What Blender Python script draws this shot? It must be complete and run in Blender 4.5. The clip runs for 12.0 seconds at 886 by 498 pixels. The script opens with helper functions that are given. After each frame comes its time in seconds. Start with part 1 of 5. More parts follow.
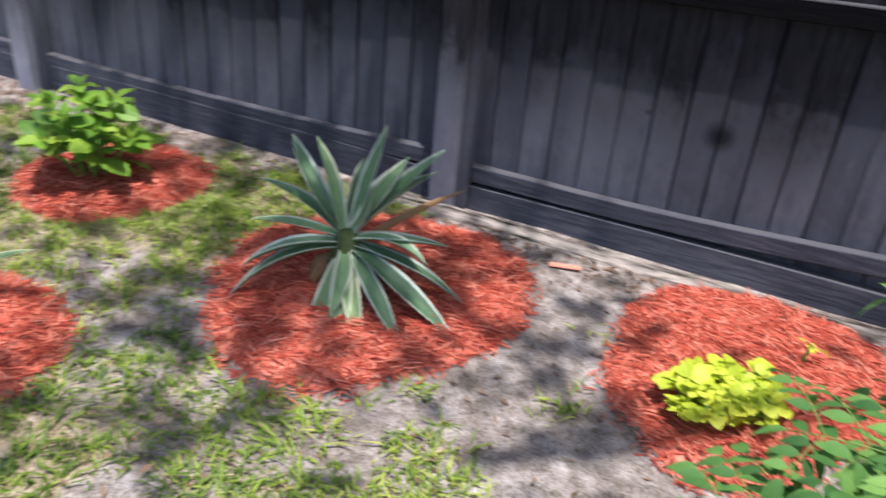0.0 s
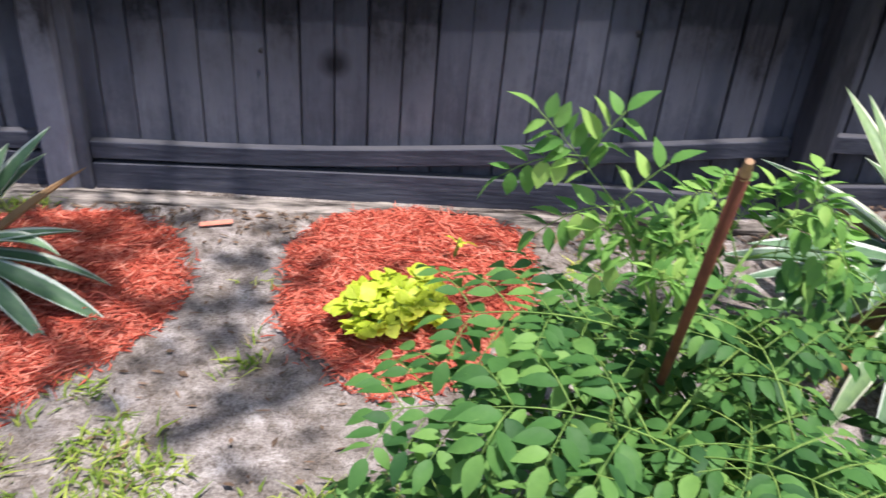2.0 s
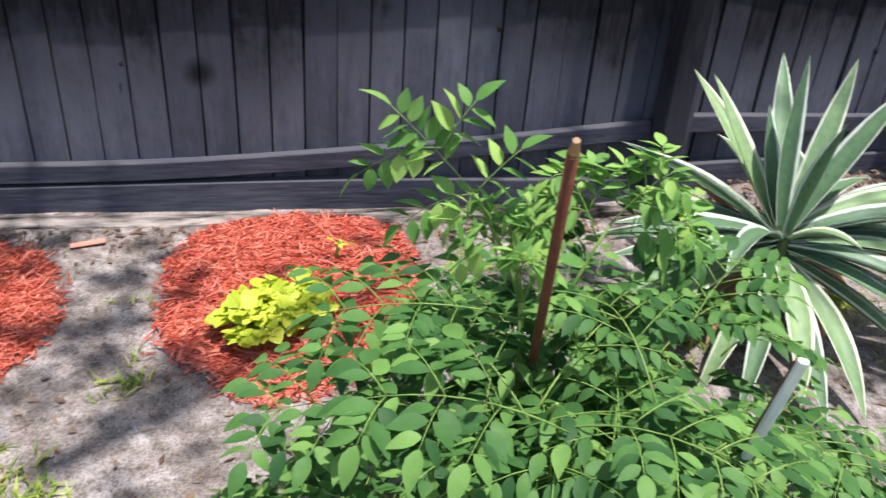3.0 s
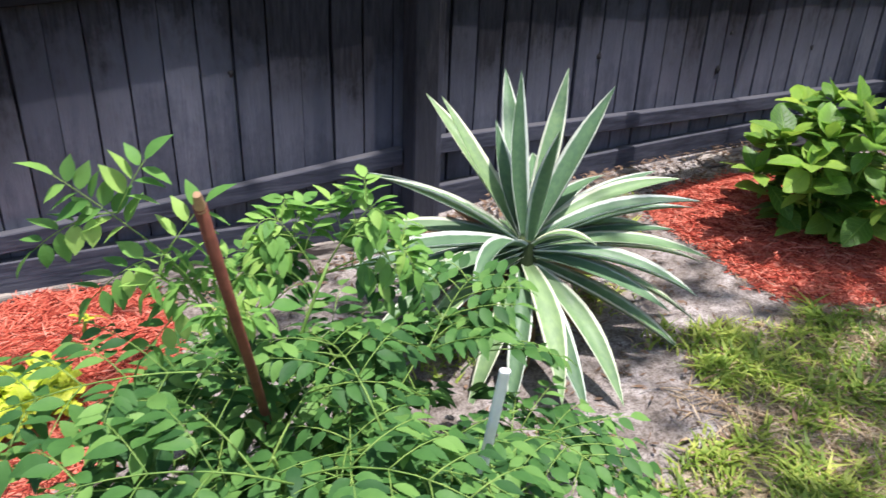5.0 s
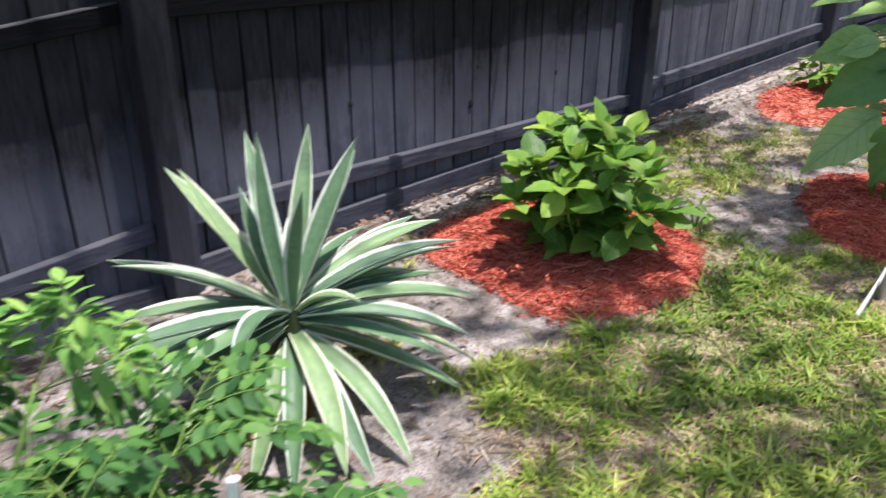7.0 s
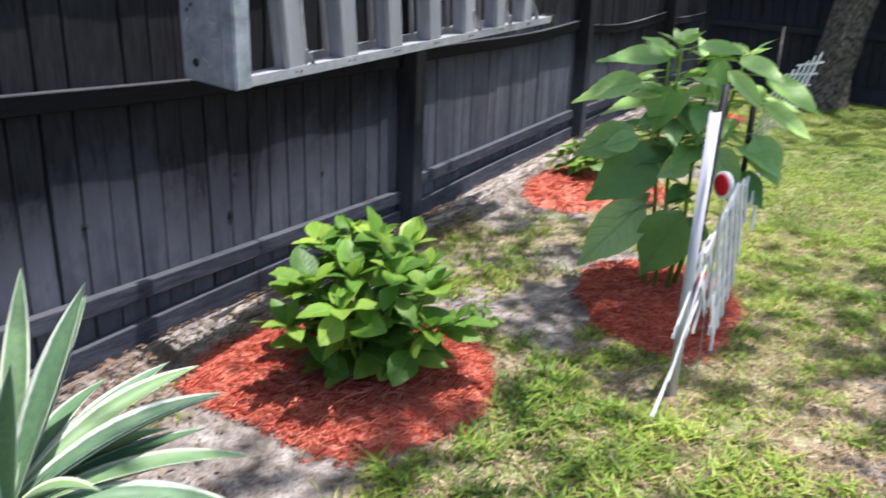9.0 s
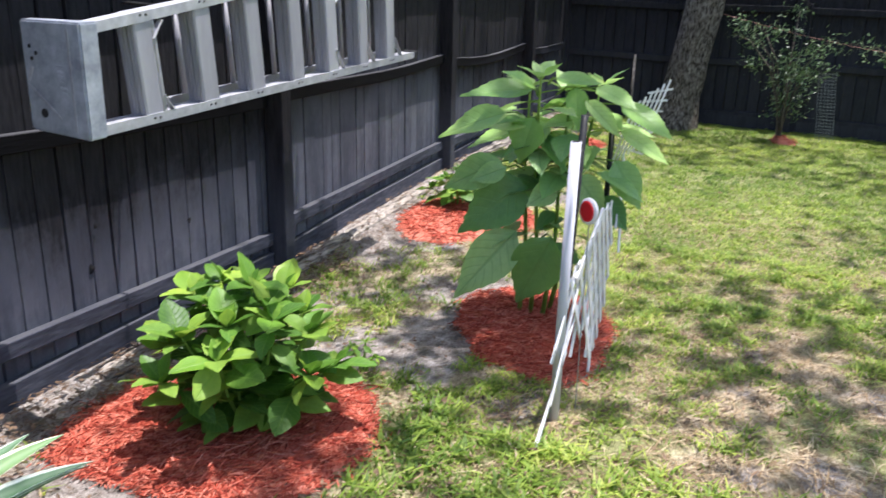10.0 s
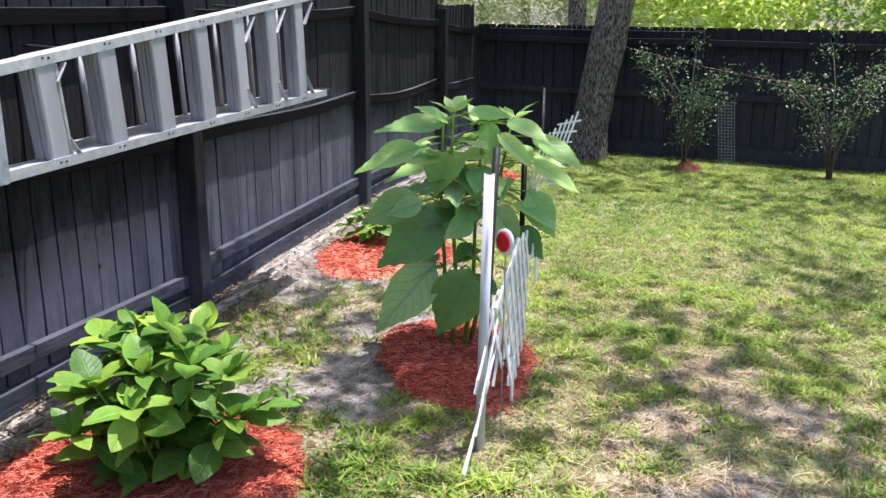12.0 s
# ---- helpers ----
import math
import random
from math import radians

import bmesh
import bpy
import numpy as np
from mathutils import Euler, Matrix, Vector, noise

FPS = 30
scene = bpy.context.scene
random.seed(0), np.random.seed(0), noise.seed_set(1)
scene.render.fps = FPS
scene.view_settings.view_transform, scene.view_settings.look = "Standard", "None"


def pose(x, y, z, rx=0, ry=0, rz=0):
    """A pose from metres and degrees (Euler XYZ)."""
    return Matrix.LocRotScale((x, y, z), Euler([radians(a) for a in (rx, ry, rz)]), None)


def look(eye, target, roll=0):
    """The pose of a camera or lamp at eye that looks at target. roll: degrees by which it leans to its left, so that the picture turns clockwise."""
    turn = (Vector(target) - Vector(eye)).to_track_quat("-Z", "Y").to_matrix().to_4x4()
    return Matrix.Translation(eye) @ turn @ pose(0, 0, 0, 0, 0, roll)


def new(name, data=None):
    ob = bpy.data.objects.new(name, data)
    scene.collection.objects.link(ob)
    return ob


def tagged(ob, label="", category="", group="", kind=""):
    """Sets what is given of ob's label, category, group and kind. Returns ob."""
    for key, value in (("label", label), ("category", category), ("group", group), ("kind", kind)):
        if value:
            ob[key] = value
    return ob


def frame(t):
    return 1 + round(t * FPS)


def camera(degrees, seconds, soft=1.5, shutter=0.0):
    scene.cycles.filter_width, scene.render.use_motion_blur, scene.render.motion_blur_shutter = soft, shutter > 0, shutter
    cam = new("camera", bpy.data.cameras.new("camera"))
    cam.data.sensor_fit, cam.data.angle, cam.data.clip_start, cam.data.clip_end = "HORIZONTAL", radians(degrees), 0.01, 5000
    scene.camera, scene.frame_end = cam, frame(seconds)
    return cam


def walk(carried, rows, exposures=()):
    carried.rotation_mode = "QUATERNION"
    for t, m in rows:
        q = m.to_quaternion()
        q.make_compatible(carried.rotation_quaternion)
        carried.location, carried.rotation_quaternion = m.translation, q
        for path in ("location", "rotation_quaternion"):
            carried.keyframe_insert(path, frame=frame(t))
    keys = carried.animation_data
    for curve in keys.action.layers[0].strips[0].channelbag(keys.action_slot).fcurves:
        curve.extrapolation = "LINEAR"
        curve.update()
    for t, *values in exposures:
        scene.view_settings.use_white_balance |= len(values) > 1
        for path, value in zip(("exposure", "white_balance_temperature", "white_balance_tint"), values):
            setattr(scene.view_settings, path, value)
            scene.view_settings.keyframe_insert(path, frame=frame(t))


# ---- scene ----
cam = camera(54.49, 12.0, 1.5, 0.55)
PATH = [
    (0, (1.015, -2.629, 1.485), (0.379, -1.039, 0.451), 5.28),
    (0.5, (1.018, -2.621, 1.466), (0.643, -0.954, 0.427), 5.72),
    (1, (1.032, -2.610, 1.455), (0.862, -0.907, 0.418), 5.57),
    (1.5, (1.038, -2.613, 1.455), (1.012, -0.910, 0.407), 6.04),
    (2, (1.069, -2.609, 1.450), (1.179, -0.921, 0.382), 4.84),
    (2.5, (1.098, -2.608, 1.447), (1.336, -0.924, 0.395), 5.06),
    (3, (1.120, -2.644, 1.458), (1.463, -0.975, 0.410), 4.49),
    (3.5, (1.167, -2.634, 1.455), (1.616, -0.974, 0.435), 2.92),
    (3.7, (1.193, -2.639, 1.460), (1.706, -0.994, 0.445), 2.42),
    (5.3, (1.346, -2.682, 1.474), (2.117, -1.103, 0.519), 2.40),
    (5.5, (1.354, -2.689, 1.476), (2.160, -1.127, 0.522), 2.42),
    (6, (1.367, -2.704, 1.478), (2.273, -1.174, 0.564), 2.01),
    (6.5, (1.400, -2.689, 1.470), (2.485, -1.266, 0.577), 2.32),
    (7, (1.517, -2.656, 1.480), (2.627, -1.240, 0.606), -0.16),
    (7.2, (1.609, -2.661, 1.479), (2.728, -1.250, 0.609), -0.39),
    (8.8, (1.759, -2.426, 1.495), (3.217, -1.285, 0.738), 1.54),
    (9, (1.756, -2.409, 1.494), (3.276, -1.316, 0.792), 1.94),
    (9.5, (1.770, -2.400, 1.497), (3.378, -1.418, 0.828), 0.32),
    (10, (1.776, -2.408, 1.512), (3.465, -1.539, 0.885), 1.18),
    (10.5, (1.783, -2.406, 1.513), (3.515, -1.581, 0.948), 0.72),
    (11, (1.777, -2.407, 1.514), (3.551, -1.645, 0.992), 1.13),
    (11.5, (1.768, -2.416, 1.513), (3.556, -1.694, 0.981), 0.90),
    (12, (1.766, -2.420, 1.515), (3.553, -1.707, 0.967), 0.52),
]
walk(cam, [(t, look(e, g, r)) for t, e, g, r in PATH], [(0, 0.53, 6400, 19), (3.5, 0.56, 6400, 19), (6.0, 0.64, 6350, 20), (7.0, 0.63, 6350, 20), (9.0, 0.72, 6300, 17), (12.0, 0.87, 6250, 18)])

# ---- light ----
world = bpy.data.worlds.new("sky")
scene.world = world
world.use_nodes = True
wn, wl = world.node_tree.nodes, world.node_tree.links
sky = wn.new("ShaderNodeTexSky")
sky.sky_type = "NISHITA"
sky.sun_disc = False
sky.dust_density = 1.6
sky.ozone_density = 1.6
SUN = Vector((0.15, -0.14, 0.975)).normalized()
sky.sun_elevation = math.asin(SUN.z)
sky.sun_rotation = math.atan2(SUN.x, SUN.y)
wl.new(sky.outputs[0], wn["Background"].inputs[0])
wn["Background"].inputs[1].default_value = 0.15
sun = new("sun", bpy.data.lights.new("sun", "SUN"))
sun.data.energy = 5.0
sun.data.angle = radians(0.6)
sun.data.color = (1.0, 0.975, 0.945)
sun.matrix_world = look(SUN * 30, (0, 0, 0))


# ---- materials ----
class Mat:
    """A small helper to write node materials."""

    def __init__(self, name, rough=0.8, metal=0.0, spec=0.3):
        self.m = bpy.data.materials.new(name)
        self.m.use_nodes = True
        self.n, self.l = self.m.node_tree.nodes, self.m.node_tree.links
        self.b = self.n["Principled BSDF"]
        self.b.inputs["Roughness"].default_value = rough
        self.b.inputs["Metallic"].default_value = metal
        self.b.inputs["Specular IOR Level"].default_value = spec
        self.obj = self.n.new("ShaderNodeTexCoord")
        self.geo = self.n.new("ShaderNodeNewGeometry")

    def put(self, sock, value):
        if hasattr(value, "is_output"):
            self.l.new(value, sock)
        elif isinstance(value, tuple) and len(value) == 3 and sock.type == "RGBA":
            sock.default_value = (*value, 1)
        else:
            sock.default_value = value

    def noise(self, scale, detail=4, stretch=(1, 1, 1), space="world", rough=0.6, shift=None):
        mp = self.n.new("ShaderNodeMapping")
        mp.inputs["Scale"].default_value = stretch
        self.l.new(self.geo.outputs["Position"] if space == "world" else self.obj.outputs["Object"], mp.inputs["Vector"])
        if shift is not None:
            self.l.new(shift, mp.inputs["Location"])
        t = self.n.new("ShaderNodeTexNoise")
        t.inputs["Scale"].default_value, t.inputs["Detail"].default_value, t.inputs["Roughness"].default_value = scale, detail, rough
        self.l.new(mp.outputs[0], t.inputs["Vector"])
        return t.outputs["Fac"]

    def ramp(self, fac, stops):
        r = self.n.new("ShaderNodeValToRGB")
        while len(r.color_ramp.elements) < len(stops):
            r.color_ramp.elements.new(0.5)
        for e, (p, c) in zip(r.color_ramp.elements, stops):
            e.position, e.color = p, (*c, 1) if isinstance(c, tuple) else (c, c, c, 1)
        self.l.new(fac, r.inputs[0])
        return r.outputs[0]

    def mix(self, fac, a, b, mode="MIX"):
        x = self.n.new("ShaderNodeMix")
        x.data_type, x.blend_type = "RGBA", mode
        self.put(x.inputs[0], fac)
        self.put(x.inputs[6], a)
        self.put(x.inputs[7], b)
        return x.outputs[2]

    def math(self, op, a, b=0.0, c=0.0):
        x = self.n.new("ShaderNodeMath")
        x.operation = op
        for k, v in enumerate((a, b, c)):
            self.put(x.inputs[k], v)
        return x.outputs[0]

    def z(self):
        x = self.n.new("ShaderNodeSeparateXYZ")
        self.l.new(self.geo.outputs["Position"], x.inputs[0])
        return x.outputs[2]

    def x(self):
        x = self.n.new("ShaderNodeSeparateXYZ")
        self.l.new(self.geo.outputs["Position"], x.inputs[0])
        return x.outputs[0]

    def random(self):
        return self.n.new("ShaderNodeObjectInfo").outputs["Random"]

    def island(self):
        return self.geo.outputs["Random Per Island"]

    def attr(self, name):
        a = self.n.new("ShaderNodeAttribute")
        a.attribute_name = name
        return a.outputs["Color"], a.outputs["Fac"]

    def bump(self, height, strength=0.4, dist=0.01):
        b = self.n.new("ShaderNodeBump")
        b.inputs["Strength"].default_value, b.inputs["Distance"].default_value = strength, dist
        self.l.new(height, b.inputs["Height"])
        self.l.new(b.outputs[0], self.b.inputs["Normal"])

    def color(self, c):
        self.put(self.b.inputs["Base Color"], c)
        return self

    def rough(self, c):
        self.put(self.b.inputs["Roughness"], c)

    def through_light(self, c, amount):
        """Leaves let some light through: a translucent share of their own colour."""
        t = self.n.new("ShaderNodeBsdfTranslucent")
        self.put(t.inputs[0], c)
        x = self.n.new("ShaderNodeMixShader")
        x.inputs[0].default_value = amount
        self.l.new(self.b.outputs[0], x.inputs[1])
        self.l.new(t.outputs[0], x.inputs[2])
        self.l.new(x.outputs[0], self.n["Material Output"].inputs[0])


def fence_paint(name, bleach_and_sun, low, high, tint=(1.0, 1.0, 1.0), stain=None):
    """Black fence stain, bleached to grey on the lower boards by years of sprinkler water; sun patches are painted in
    too.
    """
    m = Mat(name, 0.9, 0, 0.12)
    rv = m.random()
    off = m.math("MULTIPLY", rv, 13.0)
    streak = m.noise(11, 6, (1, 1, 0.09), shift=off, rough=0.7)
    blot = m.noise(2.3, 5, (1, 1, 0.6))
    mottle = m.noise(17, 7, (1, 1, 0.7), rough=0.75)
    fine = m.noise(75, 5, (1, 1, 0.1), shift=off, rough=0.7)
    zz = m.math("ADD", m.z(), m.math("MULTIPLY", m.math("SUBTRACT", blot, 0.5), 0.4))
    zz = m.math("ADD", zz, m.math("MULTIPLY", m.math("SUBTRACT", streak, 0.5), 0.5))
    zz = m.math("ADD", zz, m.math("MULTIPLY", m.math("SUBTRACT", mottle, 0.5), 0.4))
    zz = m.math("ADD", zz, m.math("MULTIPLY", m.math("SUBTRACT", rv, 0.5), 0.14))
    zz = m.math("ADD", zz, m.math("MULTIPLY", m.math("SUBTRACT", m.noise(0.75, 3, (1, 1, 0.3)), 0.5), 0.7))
    # Grey climbs higher near x 1.6, and past x 5.4, to paint in sunlight.
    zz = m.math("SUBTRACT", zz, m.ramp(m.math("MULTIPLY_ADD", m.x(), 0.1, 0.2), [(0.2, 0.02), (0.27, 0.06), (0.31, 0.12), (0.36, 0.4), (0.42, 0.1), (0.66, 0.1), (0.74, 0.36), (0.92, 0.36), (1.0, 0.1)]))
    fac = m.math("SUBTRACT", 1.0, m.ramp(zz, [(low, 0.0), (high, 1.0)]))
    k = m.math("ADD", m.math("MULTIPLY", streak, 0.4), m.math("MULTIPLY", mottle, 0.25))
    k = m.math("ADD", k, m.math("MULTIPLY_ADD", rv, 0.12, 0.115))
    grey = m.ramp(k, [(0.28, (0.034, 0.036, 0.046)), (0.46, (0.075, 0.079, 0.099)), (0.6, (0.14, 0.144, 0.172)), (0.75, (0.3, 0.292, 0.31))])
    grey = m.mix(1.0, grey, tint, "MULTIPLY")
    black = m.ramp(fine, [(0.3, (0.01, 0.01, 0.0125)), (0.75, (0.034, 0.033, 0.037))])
    col = m.mix(m.math("MULTIPLY", fac, bleach_and_sun), black, grey)
    if stain:
        d = m.n.new("ShaderNodeVectorMath")
        d.operation = "DISTANCE"
        m.l.new(m.geo.outputs["Position"], d.inputs[0])
        d.inputs[1].default_value = stain
        q = m.math("ADD", d.outputs["Value"], m.math("MULTIPLY", m.math("SUBTRACT", mottle, 0.5), 0.03))
        col = m.mix(m.ramp(q, [(0.018, 0.9), (0.06, 0.0)]), col, (0.008, 0.008, 0.01))
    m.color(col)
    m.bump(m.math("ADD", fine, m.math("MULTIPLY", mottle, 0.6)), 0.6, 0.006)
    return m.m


M_PICKET = fence_paint("weathered_sun_patched_fence_stain", 1.0, 0.3, 0.6, stain=(0.85, -0.005, 0.47))
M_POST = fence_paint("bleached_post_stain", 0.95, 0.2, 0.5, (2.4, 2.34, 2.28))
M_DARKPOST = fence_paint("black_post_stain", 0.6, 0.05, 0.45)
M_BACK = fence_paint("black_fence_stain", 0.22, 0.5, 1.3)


def rail_paint():
    m = Mat("bleached_lit_top_rail_stain", 0.9, 0, 0.1)
    n = m.noise(4, 7, (0.4, 1, 1), rough=0.7)
    fine = m.noise(70, 4, (0.1, 1, 1))
    k = m.math("ADD", m.math("MULTIPLY", n, 0.6), m.math("MULTIPLY", fine, 0.4))
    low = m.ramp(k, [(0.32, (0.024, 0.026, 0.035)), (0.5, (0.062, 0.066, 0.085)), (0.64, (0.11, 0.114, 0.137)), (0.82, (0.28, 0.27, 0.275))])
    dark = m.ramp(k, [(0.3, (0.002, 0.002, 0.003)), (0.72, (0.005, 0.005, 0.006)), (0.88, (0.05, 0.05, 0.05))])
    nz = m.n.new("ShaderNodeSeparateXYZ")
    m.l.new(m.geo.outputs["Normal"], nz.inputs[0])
    # Upward faces painted paler, standing in for sunlight on the rail tops.
    worn_lit = m.math("MULTIPLY", m.ramp(nz.outputs[2], [(0.5, 0.0), (0.9, 1.0)]), m.ramp(n, [(0.35, 0.35), (0.6, 1.0)]))
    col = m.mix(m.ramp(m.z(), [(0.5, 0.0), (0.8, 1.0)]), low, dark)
    m.color(m.mix(worn_lit, col, (0.085, 0.085, 0.09)))
    m.bump(fine, 0.5, 0.004)
    return m.m


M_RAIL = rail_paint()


def ground_mat():
    m = Mat("sandy_soil", 0.95, 0, 0.15)
    mid = m.noise(5, 6, rough=0.7)
    grain = m.noise(90, 3)
    speck = m.noise(38, 6, rough=0.75)
    sand = m.ramp(mid, [(0.28, (0.19, 0.165, 0.14)), (0.48, (0.38, 0.345, 0.31)), (0.7, (0.62, 0.585, 0.55))])
    mott = m.ramp(m.noise(19, 8, rough=0.8), [(0.4, (0.25, 0.23, 0.21)), (0.49, (0.68, 0.66, 0.64)), (0.57, (1.0, 1.0, 1.0))])
    sand = m.mix(0.9, sand, mott, "MULTIPLY")
    litter = m.ramp(speck, [(0.53, 0.0), (0.6, 1.0)])
    col = m.mix(m.math("MULTIPLY", litter, 0.72), sand, (0.13, 0.1, 0.075))
    thatch = m.ramp(m.math("ADD", m.math("MULTIPLY", m.noise(7, 8, rough=0.78), 0.5), m.math("MULTIPLY", m.noise(45, 6, (1, 1, 1), rough=0.75), 0.5)), [(0.37, (0.08, 0.072, 0.04)), (0.46, (0.24, 0.195, 0.11)), (0.54, (0.43, 0.35, 0.24)), (0.65, (0.61, 0.53, 0.44))])
    _, fac = m.attr("lawn")
    edge = m.math("ADD", fac, m.math("MULTIPLY", m.math("SUBTRACT", mid, 0.5), 0.9))
    thatch = m.mix(m.ramp(fac, [(0.75, 0.0), (1.0, 0.8)]), thatch, m.mix(1.0, thatch, (0.62, 0.85, 0.4), "MULTIPLY"))
    col = m.mix(m.ramp(edge, [(0.45, 0.0), (0.62, 0.9)]), col, thatch)
    col = m.mix(m.math("MULTIPLY", m.ramp(m.noise(27, 7, rough=0.8), [(0.52, 0.0), (0.6, 1.0)]), 0.5), col, (0.11, 0.085, 0.06))
    fine = m.noise(150, 5, rough=0.75)
    col = m.mix(0.8, col, m.ramp(fine, [(0.38, (0.55, 0.5, 0.46)), (0.48, (1.0, 1.0, 1.0)), (0.6, (1.3, 1.28, 1.26))]), "MULTIPLY")
    m.color(col)
    h = m.math("ADD", m.math("MULTIPLY", grain, 0.4), speck)
    m.bump(m.math("ADD", h, m.math("MULTIPLY", m.noise(24, 6, rough=0.7), 1.5)), 0.8, 0.016)
    return m.m


M_GROUND = ground_mat()


def leaf_mat(name, dark, mid, light, rough=0.45, trans=0.25, vein=None, per="random", spec=0.4, patches=False):
    m = Mat(name, rough, 0, spec)
    r = m.random() if per == "random" else m.island()
    n = m.noise(26, 4, space="object")
    k = m.math("ADD", m.math("MULTIPLY", r, 0.75), m.math("MULTIPLY", n, 0.35))
    if patches:
        big = m.noise(0.9, 5, rough=0.65)
        k = m.math("ADD", m.math("MULTIPLY", k, 0.6), m.ramp(big, [(0.32, 0.0), (0.68, 0.42)]))
    c = m.ramp(k, [(0.15, dark), (0.55, mid), (0.95, light)])
    relief = n
    if vein:
        # midrib and side veins that run out and forward from it
        _, along = m.attr("along")
        _, across = m.attr("across")
        wave = m.math("SINE", m.math("MULTIPLY", m.math("SUBTRACT", along, m.math("MULTIPLY", across, 0.22)), 52.0))
        side = m.ramp(wave, [(0.72, 0.0), (0.98, 1.0)])
        rib = m.ramp(across, [(0.03, 1.0), (0.1, 0.0)])
        f = m.math("MAXIMUM", rib, m.math("MULTIPLY", side, 0.55))
        c = m.mix(m.math("MULTIPLY", f, 0.5), c, vein)
        c = m.mix(m.ramp(across, [(0.35, 0.0), (1.0, 0.35)]), c, m.mix(1.0, c, (1.35, 1.3, 0.9), "MULTIPLY"))
        relief = m.math("SUBTRACT", m.math("MULTIPLY", n, 0.5), m.math("MULTIPLY", f, 0.6))
    m.color(c)
    m.through_light(c, trans)
    m.bump(relief, 0.5, 0.006)
    return m.m


M_HYD = leaf_mat("hydrangea_leaf", (0.038, 0.11, 0.017), (0.098, 0.222, 0.032), (0.26, 0.41, 0.065), 0.45, 0.34, (0.19, 0.36, 0.06), spec=0.3)
M_BRIGHT = leaf_mat("bright_hydrangea_leaf", (0.075, 0.185, 0.022), (0.16, 0.325, 0.038), (0.35, 0.5, 0.07), 0.45, 0.35, (0.2, 0.38, 0.05))
M_LIME = leaf_mat("lime_leaf", (0.34, 0.46, 0.025), (0.52, 0.62, 0.045), (0.68, 0.74, 0.09), 0.5, 0.3, (0.7, 0.75, 0.1))
M_PINNATE = leaf_mat("pinnate_leaflet", (0.03, 0.095, 0.028), (0.075, 0.195, 0.046), (0.19, 0.36, 0.085), 0.55, 0.34, per="island", spec=0.2)
M_YOUNG = leaf_mat("young_pinnate_leaflet", (0.1, 0.25, 0.055), (0.2, 0.4, 0.085), (0.36, 0.55, 0.13), 0.55, 0.36, per="island", spec=0.2)
M_TRUMPET = leaf_mat("broad_leaf", (0.08, 0.21, 0.055), (0.185, 0.375, 0.11), (0.4, 0.6, 0.24), 0.34, 0.3, (0.15, 0.31, 0.09), spec=0.5)
# Paler copy of broad_leaf: sunlight and sheen on the upper leaves put into colour.
M_TRUMPETLIT = leaf_mat("lit_broad_leaf", (0.17, 0.35, 0.075), (0.34, 0.55, 0.15), (0.58, 0.75, 0.3), 0.36, 0.36, (0.24, 0.42, 0.11), spec=0.5)
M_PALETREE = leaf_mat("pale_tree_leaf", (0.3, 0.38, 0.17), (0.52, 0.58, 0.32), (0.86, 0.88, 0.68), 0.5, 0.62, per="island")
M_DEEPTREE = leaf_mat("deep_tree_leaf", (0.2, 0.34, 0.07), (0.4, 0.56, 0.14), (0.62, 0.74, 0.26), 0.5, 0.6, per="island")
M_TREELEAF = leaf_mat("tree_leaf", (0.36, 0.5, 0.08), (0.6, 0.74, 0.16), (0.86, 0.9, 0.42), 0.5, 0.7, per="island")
M_SHRUBLEAF = leaf_mat("crepe_leaf", (0.03, 0.07, 0.025), (0.075, 0.135, 0.05), (0.19, 0.26, 0.12), 0.35, 0.25, per="island")
M_GRASS = leaf_mat("grass_blade", (0.045, 0.11, 0.02), (0.24, 0.36, 0.048), (0.66, 0.7, 0.16), 0.5, 0.48, per="island", patches=True)
M_DRYGRASS = leaf_mat("dry_grass", (0.14, 0.085, 0.045), (0.34, 0.24, 0.13), (0.58, 0.47, 0.3), 0.8, 0.2, per="island")


def agave_mat():
    m = Mat("variegated_agave_leaf", 0.4, 0, 0.4)
    _, f = m.attr("edge")
    n = m.noise(30, 4, (1, 1, 1), "object")
    wob = m.math("ADD", f, m.math("MULTIPLY", m.math("SUBTRACT", n, 0.5), 0.18))
    green = m.ramp(m.math("ADD", m.math("MULTIPLY", m.random(), 0.7), m.math("MULTIPLY", n, 0.3)), [(0.1, (0.06, 0.13, 0.062)), (0.5, (0.105, 0.2, 0.098)), (0.95, (0.2, 0.31, 0.125))])
    streak = m.noise(70, 4, (0.04, 1, 1), "object", 0.6)
    green = m.mix(m.ramp(streak, [(0.4, 0.0), (0.62, 0.55)]), green, m.mix(1.0, green, (1.5, 1.4, 1.25), "MULTIPLY"))
    cream = m.ramp(m.random(), [(0.2, (0.6, 0.67, 0.56)), (0.9, (0.68, 0.71, 0.5))])
    c = m.mix(m.ramp(wob, [(0.74, 0.0), (0.85, 1.0)]), green, cream)
    m.color(c)
    m.through_light(c, 0.12)
    m.rough(m.ramp(n, [(0.3, 0.45), (0.7, 0.65)]))
    m.bump(m.noise(60, 4, (0.1, 1, 1), "object"), 0.3, 0.002)
    return m.m


M_AGAVE = agave_mat()


